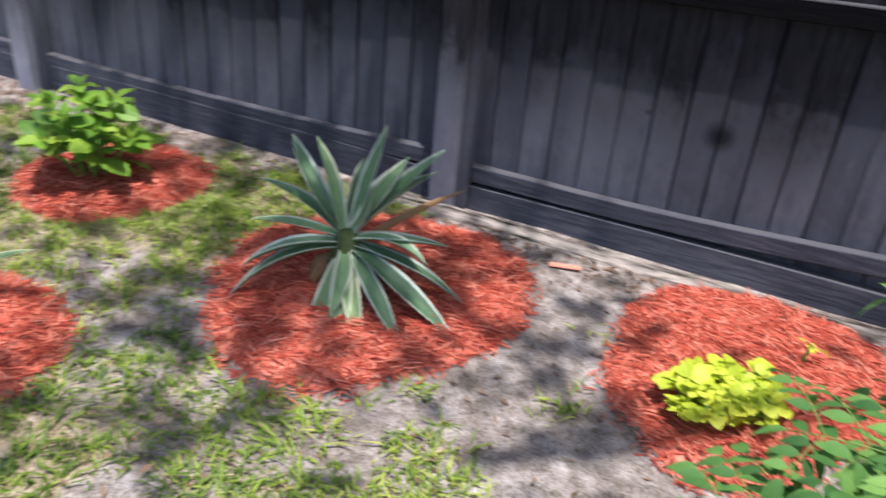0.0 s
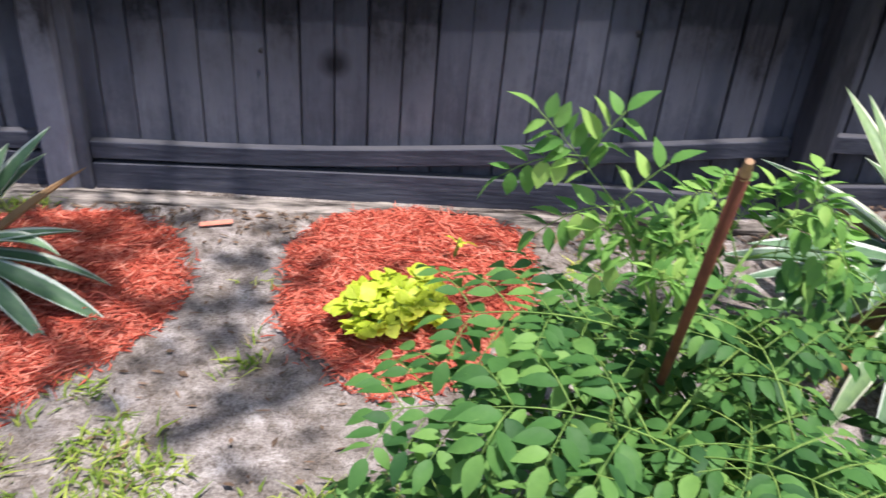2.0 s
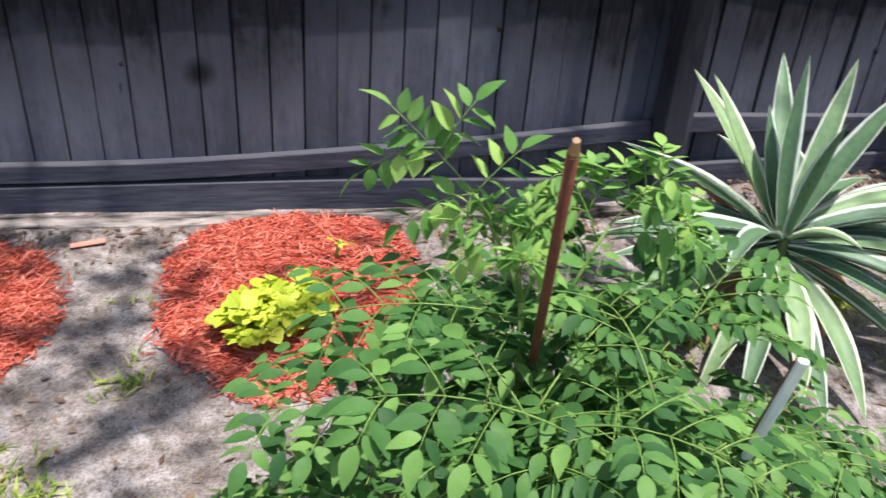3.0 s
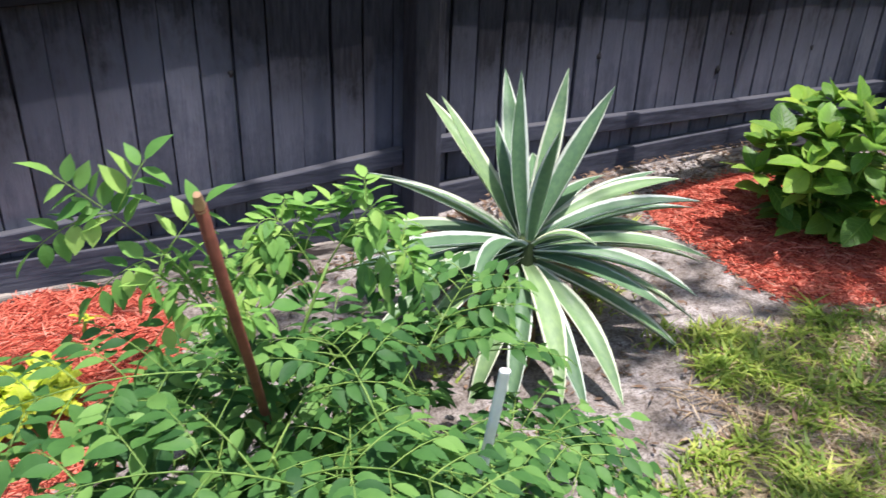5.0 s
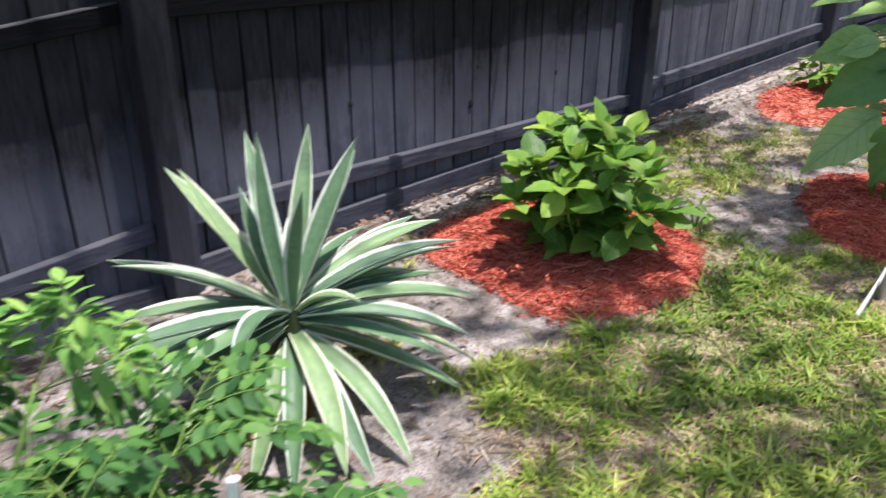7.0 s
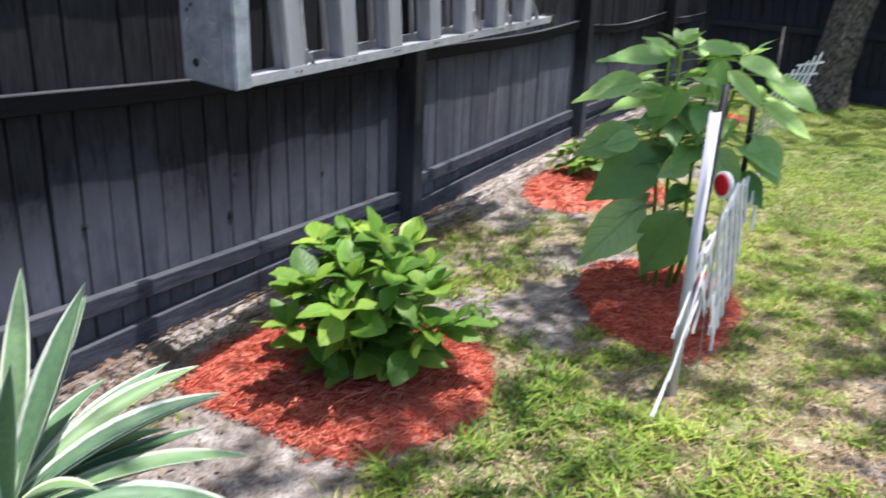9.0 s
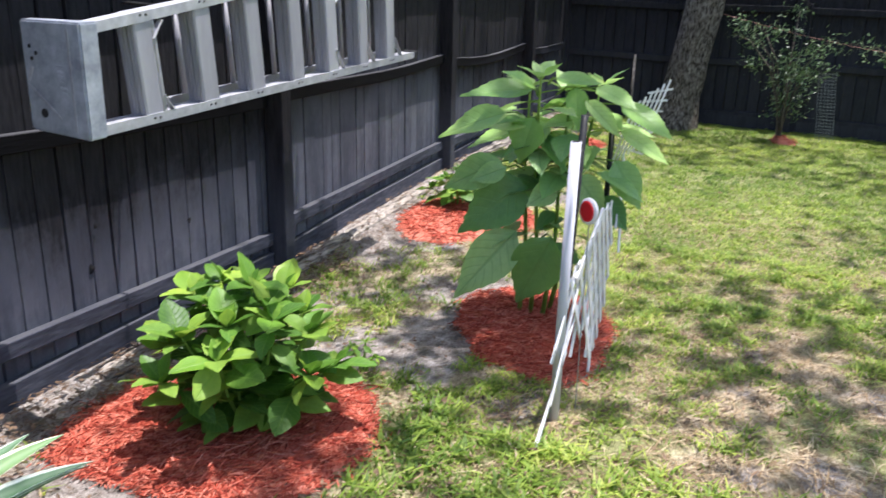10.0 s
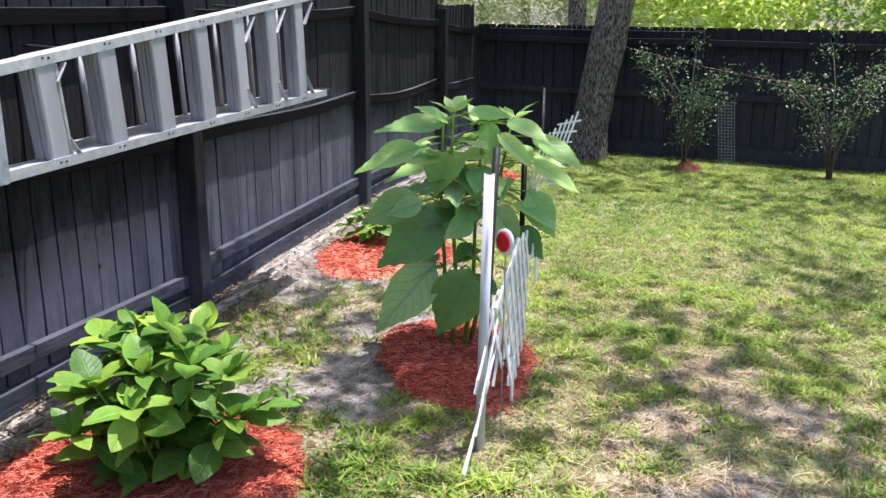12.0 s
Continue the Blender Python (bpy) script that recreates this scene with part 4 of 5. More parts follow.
def build_pinnate_shrub():
    r = random.Random(31)
    base = Vector((1.6, -1.36, 0.0))
    sh = thing("pinnate_shrub", base, "sprawling shrub with feathery pinnate green leaves tied to a stake", "shrub")
    V = lambda x, y, z: Vector((x, y, z)) - base
    facing = Vector((-0.15, -0.85, 0.5)).normalized()
    fork = V(1.52, -1.43, 0.58)
    part("stem", bm_tube([V(1.6, -1.36, -0.02), V(1.56, -1.39, 0.25), fork], [0.008, 0.007, 0.006], 7), M_YSTEM, sh, smooth=True)
    # the tall leader with long side stalks, and the fresh shoots in its fork
    for a, b in ((fork, V(1.42, -1.41, 0.79)), (fork, V(1.49, -1.4, 0.72)), (fork, V(1.6, -1.36, 0.68))):
        part("stem", bm_tube(bend(a, b, 0.01, 4), [0.005, 0.0046, 0.0042, 0.0038, 0.0034], 6), M_YSTEM, sh, smooth=True)
    for p, q, prs in (((1.36, -1.4, 0.87), (1.23, -1.37, 0.81), 4), ((1.36, -1.4, 0.87), (1.41, -1.4, 0.95), 3), ((1.42, -1.41, 0.79), (1.3, -1.39, 0.72), 4), ((1.42, -1.41, 0.79), (1.49, -1.41, 0.87), 3), ((1.42, -1.41, 0.79), (1.28, -1.37, 0.93), 6), ((1.46, -1.42, 0.7), (1.36, -1.41, 0.6), 3), ((1.49, -1.42, 0.64), (1.58, -1.42, 0.66), 3)):
        bm = bmesh.new()
        pinna_into(bm, bend(V(*p), V(*q), 0.015 if q[2] < p[2] else 0.004), prs, 0.05, facing, r, 0.28 if prs < 5 else 0.36, 0.54, 0.25)
        me = bpy.data.meshes.new("frond")
        bm.normal_update()
        bm.to_mesh(me)
        bm.free()
        me.materials.append(M_YOUNG)
        me.materials.append(M_YSTEM)
        me.polygons.foreach_set("use_smooth", [True] * len(me.polygons))
        ob = new("frond", me)
        ob.parent = sh
    for p, q in (((1.47, -1.42, 0.66), (1.45, -1.42, 0.74)), ((1.48, -1.42, 0.66), (1.53, -1.44, 0.75)), ((1.46, -1.42, 0.7), (1.4, -1.42, 0.76)), ((1.5, -1.44, 0.64), (1.5, -1.48, 0.7))):
        compound_leaf(sh, V(*p), V(*q), 0.0, 2, 0.055, 0.04, r, facing, M_YOUNG, 2, 0.34)
    # the second shoot, beyond the stake
    part("stem", bm_tube(bend(V(1.58, -1.35, 0.36), V(1.72, -1.29, 0.65), 0.01, 5), [0.005, 0.0046, 0.0042, 0.0038, 0.0034, 0.003], 6), M_YSTEM, sh, smooth=True)
    for p, q, rc in (((1.7, -1.29, 0.62), (1.63, -1.26, 0.75), 0.08), ((1.72, -1.29, 0.65), (1.8, -1.33, 0.78), 0.08), ((1.72, -1.29, 0.63), (1.87, -1.34, 0.68), 0.08), ((1.68, -1.28, 0.6), (1.6, -1.24, 0.66), 0.08), ((1.7, -1.28, 0.62), (1.9, -1.3, 0.62), 0.1), ((1.6, -1.3, 0.5), (1.62, -1.2, 0.64), 0.09)):
        compound_leaf(sh, V(*p), V(*q), 0.012, 3, rc, 0.042, r, (facing + Vector((0, 0, 0.5))).normalized(), M_YOUNG if rc == 0.08 else None)
    # nodes that the low branches spring from, each with its ring of spreading leaves
    for (hx, hy, hz), n, L in (((1.51, -1.7, 0.58), 6, 0.36), ((1.36, -1.56, 0.46), 6, 0.34), ((1.68, -1.64, 0.5), 6, 0.34), ((1.86, -1.42, 0.38), 6, 0.34), ((2.0, -1.58, 0.3), 5, 0.3), ((1.64, -1.86, 0.46), 6, 0.3), ((1.28, -1.72, 0.36), 5, 0.28), ((1.56, -1.48, 0.46), 6, 0.34), ((2.08, -1.44, 0.3), 5, 0.28), ((1.86, -1.82, 0.26), 5, 0.28), ((1.72, -1.36, 0.42), 6, 0.32), ((1.76, -1.24, 0.34), 5, 0.26), ((1.46, -1.36, 0.44), 6, 0.26), ((1.58, -1.2, 0.36), 5, 0.26)):
        hub = V(hx, hy, hz)
        part("stem", bm_tube(bend(Vector((hub.x * 0.1, hub.y * 0.1, 0.03)), hub, 0.05, 5), [0.007, 0.0065, 0.006, 0.005, 0.004, 0.003], 6), M_YSTEM, sh, smooth=True)
        lean = Vector((hub.x, hub.y, 0)) * 0.5
        n -= n > 5
        for k in range(n):
            a = k * 6.283 / n + hx * 7 + r.uniform(-0.3, 0.3)
            d = (Vector((math.cos(a), math.sin(a), 0)) + lean * 0.8).normalized()
            l = L * r.uniform(0.7, 1.1)
            c = hub * r.uniform(0.72, 1.0) + Vector((r.uniform(-0.04, 0.04), r.uniform(-0.04, 0.04), r.uniform(-0.03, 0.02)))
            compound_leaf(sh, c, c + d * l + Vector((0, 0, r.uniform(-0.22, 0.1))), r.uniform(0.03, 0.07), r.choice((3, 3, 4)), 0.17 * r.uniform(0.85, 1.15), r.uniform(0.043, 0.057), r)
    # far-reaching leaves over the bed and the sand
    for p, q in (((1.52, -1.46, 0.56), (1.15, -1.5, 0.62)), ((1.36, -1.6, 0.48), (1.05, -1.62, 0.52)), ((1.28, -1.72, 0.38), (0.98, -1.7, 0.3)), ((2.0, -1.6, 0.32), (2.28, -1.62, 0.2)), ((1.9, -1.35, 0.42), (2.08, -1.2, 0.5)), ((1.95, -1.42, 0.42), (2.2, -1.22, 0.3))):
        compound_leaf(sh, V(*p), V(*q), 0.03, 4, 0.16, 0.048, r)
    return sh


build_pinnate_shrub()
stake = thing("wooden_stake", (1.63, -1.19, 0.0), "reddish-brown wooden branch stake driven into the soil", "stake")
stick = part("stick", bm_tube([(0.02, 0.06, -0.1), (-0.033, -0.115, 0.2), (-0.112, -0.36, 0.62), (-0.197, -0.615, 1.055)], [0.0088, 0.0086, 0.0083, 0.0078], 10), M_STAKE, stake, smooth=True)
part("cut_end", bm_tube([(-0.196, -0.613, 1.05), (-0.2, -0.626, 1.074)], [0.0074, 0.0045], 10), M_CUTWOOD, stick, "pale splintered tip")

marker = thing("garden_marker", (1.86, -1.6, 0.0), "upright leaning plank with chipped white edge and brown sides", "garden marker")
plank = board("plank", (0.01, 0.014, -0.05), (0.006, -0.142, 0.67), (0.9, -0.43, 0.0), 0.013, 0.028, M_BOARDBROWN, marker)
board("edge", (0.0, -0.004, -0.05), (-0.004, -0.16, 0.692), (0.9, -0.43, 0.0), 0.017, 0.012, M_BOARDWHITE, plank, label="chipped white edge")


# ---- the broad-leaved plant, its stakes and lattice ----
# big leaves: across the bed and height where each begins, then of its tip; last, its width over its length
TOP_LEAVES = ((-0.04, 1.01, -0.32, 1.01, 0.42), (-0.03, 1.02, -0.15, 1.1, 0.5), (0.05, 1.06, 0.23, 1.06, 0.5), (0.13, 1.02, 0.15, 0.86, 0.5), (-0.14, 0.92, -0.42, 0.83, 0.48), (-0.04, 0.87, -0.32, 0.88, 0.42), (-0.03, 0.9, -0.09, 0.72, 0.72),
              (0.31, 0.96, 0.52, 0.86, 0.42), (0.17, 0.97, 0.33, 0.84, 0.46), (0.32, 0.85, 0.53, 0.74, 0.4), (0.21, 1.02, 0.37, 0.97, 0.46))
HANGING_LEAVES = ((-0.15, 0.72, -0.4, 0.59, 0.46), (-0.13, 0.7, -0.28, 0.64, 0.5), (-0.04, 0.62, -0.33, 0.4, 0.52), (-0.08, 0.41, -0.33, 0.13, 0.46), (0.07, 0.41, -0.07, 0.08, 0.56), (0.3, 0.74, 0.42, 0.55, 0.52), (0.15, 0.68, 0.28, 0.51, 0.52), (0.27, 0.57, 0.37, 0.46, 0.56), (0.07, 0.62, -0.04, 0.56, 0.6))


def build_trumpet_plant():
    r = random.Random(41)
    base = Vector((5.1, -1.14, 0.04))
    pl = thing("angels_trumpet", base, "tall plant with very large drooping green leaves in red mulch", "flowering shrub")
    side = Vector((0.37, -0.93, 0)).normalized()
    deep = Vector((0.93, 0.37, 0)).normalized()
    shapes = [leaf_mesh("leaf", 1.0, w, M_TRUMPET, dr, 0.09, 14, 0.4, 0.03, power=1.2) for w, dr in ((0.5, 0.2), (0.46, 0.28), (0.54, 0.12))]
    lit_shapes = [leaf_mesh("leaf", 1.0, w, M_TRUMPETLIT, dr, 0.09, 14, 0.4, 0.03, power=1.2) for w, dr in ((0.5, 0.2), (0.46, 0.28), (0.54, 0.12))]
    stems = [((0.0, 0.02), (-0.01, -0.02, 1.04)), ((0.08, 0.06), (0.24, 0.08, 1.0)), ((-0.05, 0.03), (-0.05, 0.12, 0.98)), ((0.05, -0.03), (0.12, 0.02, 0.98))]
    for (bl, bd), (tl, td, tz) in stems:
        b0, tip = side * bl + deep * bd, side * tl + deep * td + Vector((0, 0, tz))
        pts = [b0, b0.lerp(tip, 0.35) + side * 0.012, b0.lerp(tip, 0.7) - side * 0.008, tip]
        part("stem", bm_tube(pts, [0.011, 0.009, 0.007, 0.005], 7), M_STEM, pl, smooth=True)
        # a tuft of young leaves on each tip, and grown ones below it
        for k in range(17):
            a = k * 2.4 + tl * 9
            young = k < 5
            t = 1.0 if young else 0.98 - 0.03 * (k - 4)
            d = Vector((math.cos(a), math.sin(a), r.uniform(0.5, 1.1) if young else r.uniform(-0.2, 0.25)))
            p = b0.lerp(tip, t)
            pet = p + d.normalized() * (0.02 if young else 0.06)
            part("petiole", bm_tube([p, pet], [0.0035, 0.0025], 5), M_STEM, pl)
            leaf_on((lit_shapes if k < 11 else shapes)[r.randrange(3)], pl, aim(pet, d + Vector((0, 0, -0.05)), r.uniform(-0.4, 0.4), r.uniform(0.08, 0.14) if young else r.uniform(0.14, 0.23)))
        # smaller leaves along the stem
        for k in range(8):
            a = k * 2.4 + bl * 40
            p = b0.lerp(tip, 0.3 + 0.07 * k)
            d = Vector((math.cos(a), math.sin(a), r.uniform(-0.5, 0.1)))
            leaf_on(shapes[r.randrange(3)], pl, aim(p + d.normalized() * 0.02, d, r.uniform(-0.4, 0.4), r.uniform(0.12, 0.2)))
    # a layer spread flat between the crown and the hanging leaves
    for k in range(9):
        a = k * 2.4
        b = side * r.uniform(-0.12, 0.18) + deep * r.uniform(-0.12, 0.1) + Vector((0, 0, r.uniform(0.56, 0.9)))
        d = Vector((math.cos(a), math.sin(a), r.uniform(-0.35, 0.05)))
        part("petiole", bm_tube([b, b + d * 0.07], [0.004, 0.003], 5), M_STEM, pl)
        leaf_on(shapes[r.randrange(3)], pl, aim(b + d * 0.07, d, r.uniform(-0.3, 0.3), r.uniform(0.2, 0.28)))
    # the big leaves turn their faces outward, the hanging ones most
    # Top rows take the lit copy, hanging ones the darker: brightness painted in.
    for rows, face, mat in ((TOP_LEAVES, 0.5, M_TRUMPETLIT), (HANGING_LEAVES, 2.6, M_TRUMPET)):
        for l0, z0, l1, z1, w in rows:
            p = side * l0 + deep * r.uniform(-0.14, -0.04) + Vector((0, 0, z0))
            q = side * l1 + deep * r.uniform(-0.2, -0.08) + Vector((0, 0, z1))
            root = side * (l0 * 0.45) + Vector((0, 0, z0 - 0.04))
            part("petiole", bm_tube([root, root.lerp(p, 0.5) + Vector((0, 0, 0.015)), p], [0.005, 0.004, 0.003], 5), M_STEM, pl)
            d = (q - p).normalized()
            n = Vector((0, 0, 1)) - deep * face * r.uniform(0.8, 1.2)
            n = (n - d * n.dot(d)).normalized()
            m = Matrix((d, n.cross(d), n)).transposed().to_4x4()
            size = (q - p).length
            leaf_on(leaf_mesh("leaf", size * 1.02, size * w * 1.12, mat, 0.1, 0.1, 16, 0.36, 0.025, power=1.05, cols=6), pl, Matrix.Translation(p) @ m)
    return pl


build_trumpet_plant()
pipe = thing("pvc_pipe", (4.345, -1.535, 0.0), "white plastic pipe pushed upright into the lawn", "pipe")
tube = part("tube", bm_tube([(0.0, 0.0, -0.08), (-0.012, -0.018, 0.995)], [0.017, 0.017], 16), M_PVC, pipe, smooth=True)
part("bore", bm_tube([(-0.012, -0.018, 0.98), (-0.012, -0.018, 0.9965)], [0.013, 0.013], 12), M_BLACKROD, tube, "dark open end")
for at, tip in (((4.384, -1.519, 0), (0.012, -0.036, 1.07)), ((5.25, -1.395, 0), (0.0, -0.004, 0.92))):
    rod = thing("support_rod", at, "thin black garden rod beside the lattice", "garden rod", "garden rods")
    part("rod", bm_tube([(0, 0, -0.1), tip], [0.0125, 0.0125], 8), M_BLACKROD, rod, smooth=True)

refl = thing("reflector", (4.43, -1.584, 0.75), "round red reflector with a white rim on a thin wire stem", "reflector")
fwd = Vector((-0.84, 0.52, 0.05)).normalized()
for nm, r0, t0, mat, lab in (("rim", 0.044, 0.012, M_PVC, "white plastic rim"), ("lens", 0.036, 0.016, M_RED, "red faceted lens")):
    bm = bm_tube([(0, 0, 0), (0, 0, t0 * 0.7), (0, 0, t0)], [r0, r0, r0 * 0.86], 28)
    bmesh.ops.transform(bm, matrix=fwd.to_track_quat("Z", "Y").to_matrix().to_4x4(), verts=bm.verts)
    part(nm, bm, mat, refl, lab, smooth=False)
part("wire_stem", bm_tube([(0, 0, -0.04), (0.004, 0.0, -0.75)], [0.002, 0.002], 6), M_WIRE, refl)


def build_lattice():
    """An expanding lattice fence panel, partly stretched, its slats pinned crosswise."""
    lat = thing("lattice_panel", (0, 0, 0), "sagging expandable white wooden lattice with peeling paint", "lattice")
    A, B = Vector((4.22, -1.535, 0)), Vector((5.1, -1.5, 0))
    d = (B - A)
    d.normalize()
    n = Vector((d.y, -d.x, 0))
    r = random.Random(5)

    def edge(q, rows):
        for (s0, z0), (s1, z1) in zip(rows, rows[1:]):
            if s0 <= q <= s1:
                return z0 + (z1 - z0) * (q - s0) / (s1 - s0)
        return None

    upper = ((0.02, 0.36), (0.2, 0.52), (0.53, 0.645), (0.87, 0.6))
    lower = ((0.02, 0.33), (0.16, 0.16), (0.3, 0.27), (0.42, 0.28), (0.46, 0.13), (0.55, 0.09), (0.72, 0.12), (0.83, 0.2), (0.87, 0.42))
    for k in range(-5, 14):
        for lean, off in ((1, -0.004), (-1, 0.004)):
            ends = []
            for i in range(121):
                z = 0.04 + 0.64 * i / 120
                q = k * 0.095 + lean * (z - 0.3) / 1.75
                lo, hi = edge(q, lower), edge(q, upper)
                if lo is not None and lo <= z <= hi:
                    ends.append(A + d * q + n * (off + 0.025 * math.sin(q * 5)) + Vector((0, 0, z)))
            if len(ends) > 14 and (lean > 0 or k > 2):
                dd = (ends[-1] - ends[0]).normalized() * r.uniform(0.008, 0.03)
                board("slat", ends[0] - dd, ends[-1] + dd, d, 0.024, 0.005, M_LATTICE, lat, 1, 0, bevel=0.0)
    board("top_slat", A + d * 0.2 + n * 0.03 + Vector((0, 0, 0.5)), A + d * 0.56 + n * 0.014 + Vector((0, 0, 0.66)), (0, 0, 1), 0.034, 0.009, M_LATTICE, lat)
    # loose slats folded together at the near end, down to the grass
    for s0, z0, s1, z1, o in ((-0.12, 0.0, 0.2, 0.24, 0.014), (-0.1, 0.015, 0.33, 0.42, 0.021), (0.0, 0.12, 0.24, 0.46, 0.028), (0.03, 0.31, 0.23, 0.53, 0.024), (0.1, 0.19, 0.32, 0.5, 0.012)):
        board("end_slat", A + d * s0 + n * o + Vector((0, 0, z0)), A + d * s1 + n * o + Vector((0, 0, z1)), d, 0.02, 0.0055, M_LATTICE, lat)
    board("leg", A + d * 0.52 + n * 0.014 + Vector((0, 0, -0.03)), A + d * 0.53 + n * 0.014 + Vector((0, 0, 0.2)), d, 0.024, 0.008, M_LATTICE, lat)
    # the far end is bunched up and leans outward
    P = Vector((5.31, -1.44, 0.7))
    board("end_slat", B + n * 0.01 + Vector((0, 0, 0.4)), P + Vector((0, 0, 0.06)), d, 0.02, 0.008, M_LATTICE, lat)
    board("end_slat", B - n * 0.01 + Vector((0, 0, 0.5)), P + Vector((0.02, 0, 0.02)), d, 0.02, 0.008, M_LATTICE, lat)
    # a fan of thin crossed slats, closed to a point at its raised corner
    sd = Vector((0.37, -0.93, 0.0)).normalized()
    C = Vector((5.38, -1.5, 0.0))
    F = lambda u, z, o: C + sd * u + Vector((o, 0, z))
    for k in range(7):
        t = k / 6
        a0, a1 = (-0.12 + 0.12 * t, 0.72 + 0.08 * t), (-0.05 + 0.14 * t, 0.97 + 0.11 * t)
        b0, b1 = (-0.13 + 0.13 * t, 0.8 + 0.22 * t), (0.0 + 0.1 * t, 0.76 + 0.28 * t)
        for (p0, p1), o in (((a0, a1), -0.006), ((b0, b1), 0.006)):
            board("slat", F(*p0, o), F(*p1, o), sd, 0.008, 0.004, M_LATTICE, lat, 1, 0, bevel=0.0)
    return lat


build_lattice()


# ---- ladder hung on the fence ----
def build_ladder():
    lad = thing("step_ladder", (0, 0, 0), "closed aluminium step ladder hung sideways on the fence", "ladder")
    X0, X1 = 3.56, 5.88
    DIR = Vector((X1 - X0, 0.225, 0.0)).normalized()
    N = Vector((DIR.y, -DIR.x, 0))
    O = Vector((X0, -0.327, 0))

    def P(s, up, out):
        return O + DIR * s + N * out + Vector((0, 0, up))

    L = 2.33
    # front rails: lower one nearly level, upper one spreading towards the foot
    lo = lambda s: 1.018 + 0.015 * s
    hi = lambda s: 1.318 + 0.105 * s
    def channel(nm, f, s0, s1, out, w):
        bm = bmesh.new()
        for (a0, a1, b0, b1) in ((-0.012, 0.012, -w, 0.0),):
            rings = []
            for s in (s0, s1):
                rings.append([bm.verts.new(P(s, f(s) + a, out + b)) for a, b in ((a0, b0), (a1, b0), (a1, b1), (a0, b1))])
            for k in range(4):
                bm.faces.new((rings[0][k], rings[0][(k + 1) % 4], rings[1][(k + 1) % 4], rings[1][k]))
            bm.faces.new(list(reversed(rings[0])))
            bm.faces.new(rings[1])
        # face flange towards the viewer
        fl = []
        for s in (s0, s1):
            fl.append([bm.verts.new(P(s, f(s) + a, out + b)) for a, b in ((-0.016, 0.0), (0.016, 0.0), (0.016, 0.004), (-0.016, 0.004))])
        for k in range(4):
            bm.faces.new((fl[0][k], fl[0][(k + 1) % 4], fl[1][(k + 1) % 4], fl[1][k]))
        bm.faces.new(list(reversed(fl[0])))
        bm.faces.new(fl[1])
        bmesh.ops.recalc_face_normals(bm, faces=bm.faces)
        return part(nm, bm, M_STEP if nm == "rear_rail" else M_ALU, lad)

    low_rail = channel("side_rail", lo, 0.0, L, 0.0, 0.075)
    high_rail = channel("side_rail", hi, 0.0, L - 0.02, 0.0, 0.075)
    # rear rails behind
    rl = lambda s: 1.028 + 0.015 * s
    rh = lambda s: 1.305 + 0.1 * s
    channel("rear_rail", rl, 0.5, L, -0.13, 0.03)
    channel("rear_rail", rh, 0.3, L, -0.13, 0.03)
    for k in range(7):
        s = 0.26 + 0.296 * k
        bm = bmesh.new()
        # a channel: the ribbed tread turned to the ladder's top, and a plain lip along the front
        prof = [(-0.04, -0.071)]
        for q in range(8):
            dent = -0.034 if q == 4 else -0.045 if q % 2 else -0.04
            prof += [(dent, -0.066 + q * 0.0078), (dent, -0.066 + (q + 0.8) * 0.0078)]
        prof += [(-0.04, 0.0), (0.04, 0.0), (0.04, -0.004), (-0.036, -0.004), (-0.036, -0.068), (0.03, -0.068), (0.03, -0.071)]
        ring = [[bm.verts.new(P(s + a + e, f(s) + g, b)) for a, b in prof] for f, g, e in ((lo, 0.012, 0.006), (hi, -0.012, -0.026))]
        m = len(prof)
        for j in range(m):
            bm.faces.new((ring[0][j], ring[0][(j + 1) % m], ring[1][(j + 1) % m], ring[1][j]))
        bm.faces.new(list(reversed(ring[0])))
        bm.faces.new(ring[1])
        bmesh.ops.recalc_face_normals(bm, faces=bm.faces)
        part("step", bm, M_STEP, lad)
        if k:
            part("rear_rung", bm_tube([P(s + 0.035, rl(s), -0.14), P(s + 0.0, rh(s), -0.14)], [0.011, 0.011], 8), M_STEP, lad, smooth=True)
        for f in (lo, hi):
            for a in (-0.012, 0.014) if f is lo else (-0.042, -0.016):
                part("rivet", bm_tube([P(s + a, f(s) + 0.002, 0.004), P(s + a, f(s) + 0.002, 0.0075)], [0.0045, 0.0035], 8), M_RIVET, low_rail if f is lo else high_rail)
    for s, f, g, e in ((0.26, lo, 1, 0.05), (0.23, hi, -1, 0.05), (1.42, lo, 1, 0.09), (1.725, lo, 1, 0.09), (2.03, lo, 1, 0.09), (1.42, hi, -1, 0.1), (1.725, hi, -1, 0.1), (2.03, hi, -1, 0.1)):
        p, q = P(s + 0.045, f(s) + g * (0.02 + e), -0.004), P(s + 0.045 + e * 0.9, f(s) + g * 0.014, -0.004)
        board("brace", p, q, N, 0.02, 0.004, M_ALU, low_rail if f is lo else high_rail, bevel=0)
    # bright strap along the first step
    a0, a1 = Vector(P(0.307, lo(0.2) + 0.012, -0.002)), Vector(P(0.275, hi(0.2) - 0.012, -0.002))
    board("strap", a0, a1, DIR, 0.018, 0.004, M_ALU, lad, bevel=0)
    # top cap
    bm = bmesh.new()
    c = [P(s, up, out) for s, up, out in ((-0.045, 0.998, 0.012), (-0.045, 1.338, 0.012), (-0.02, 1.338, -0.24), (-0.02, 1.01, -0.24), (0.03, 0.998, 0.012), (0.03, 1.338, 0.012), (0.03, 1.338, -0.24), (0.03, 1.01, -0.24))]
    v = [bm.verts.new(p) for p in c]
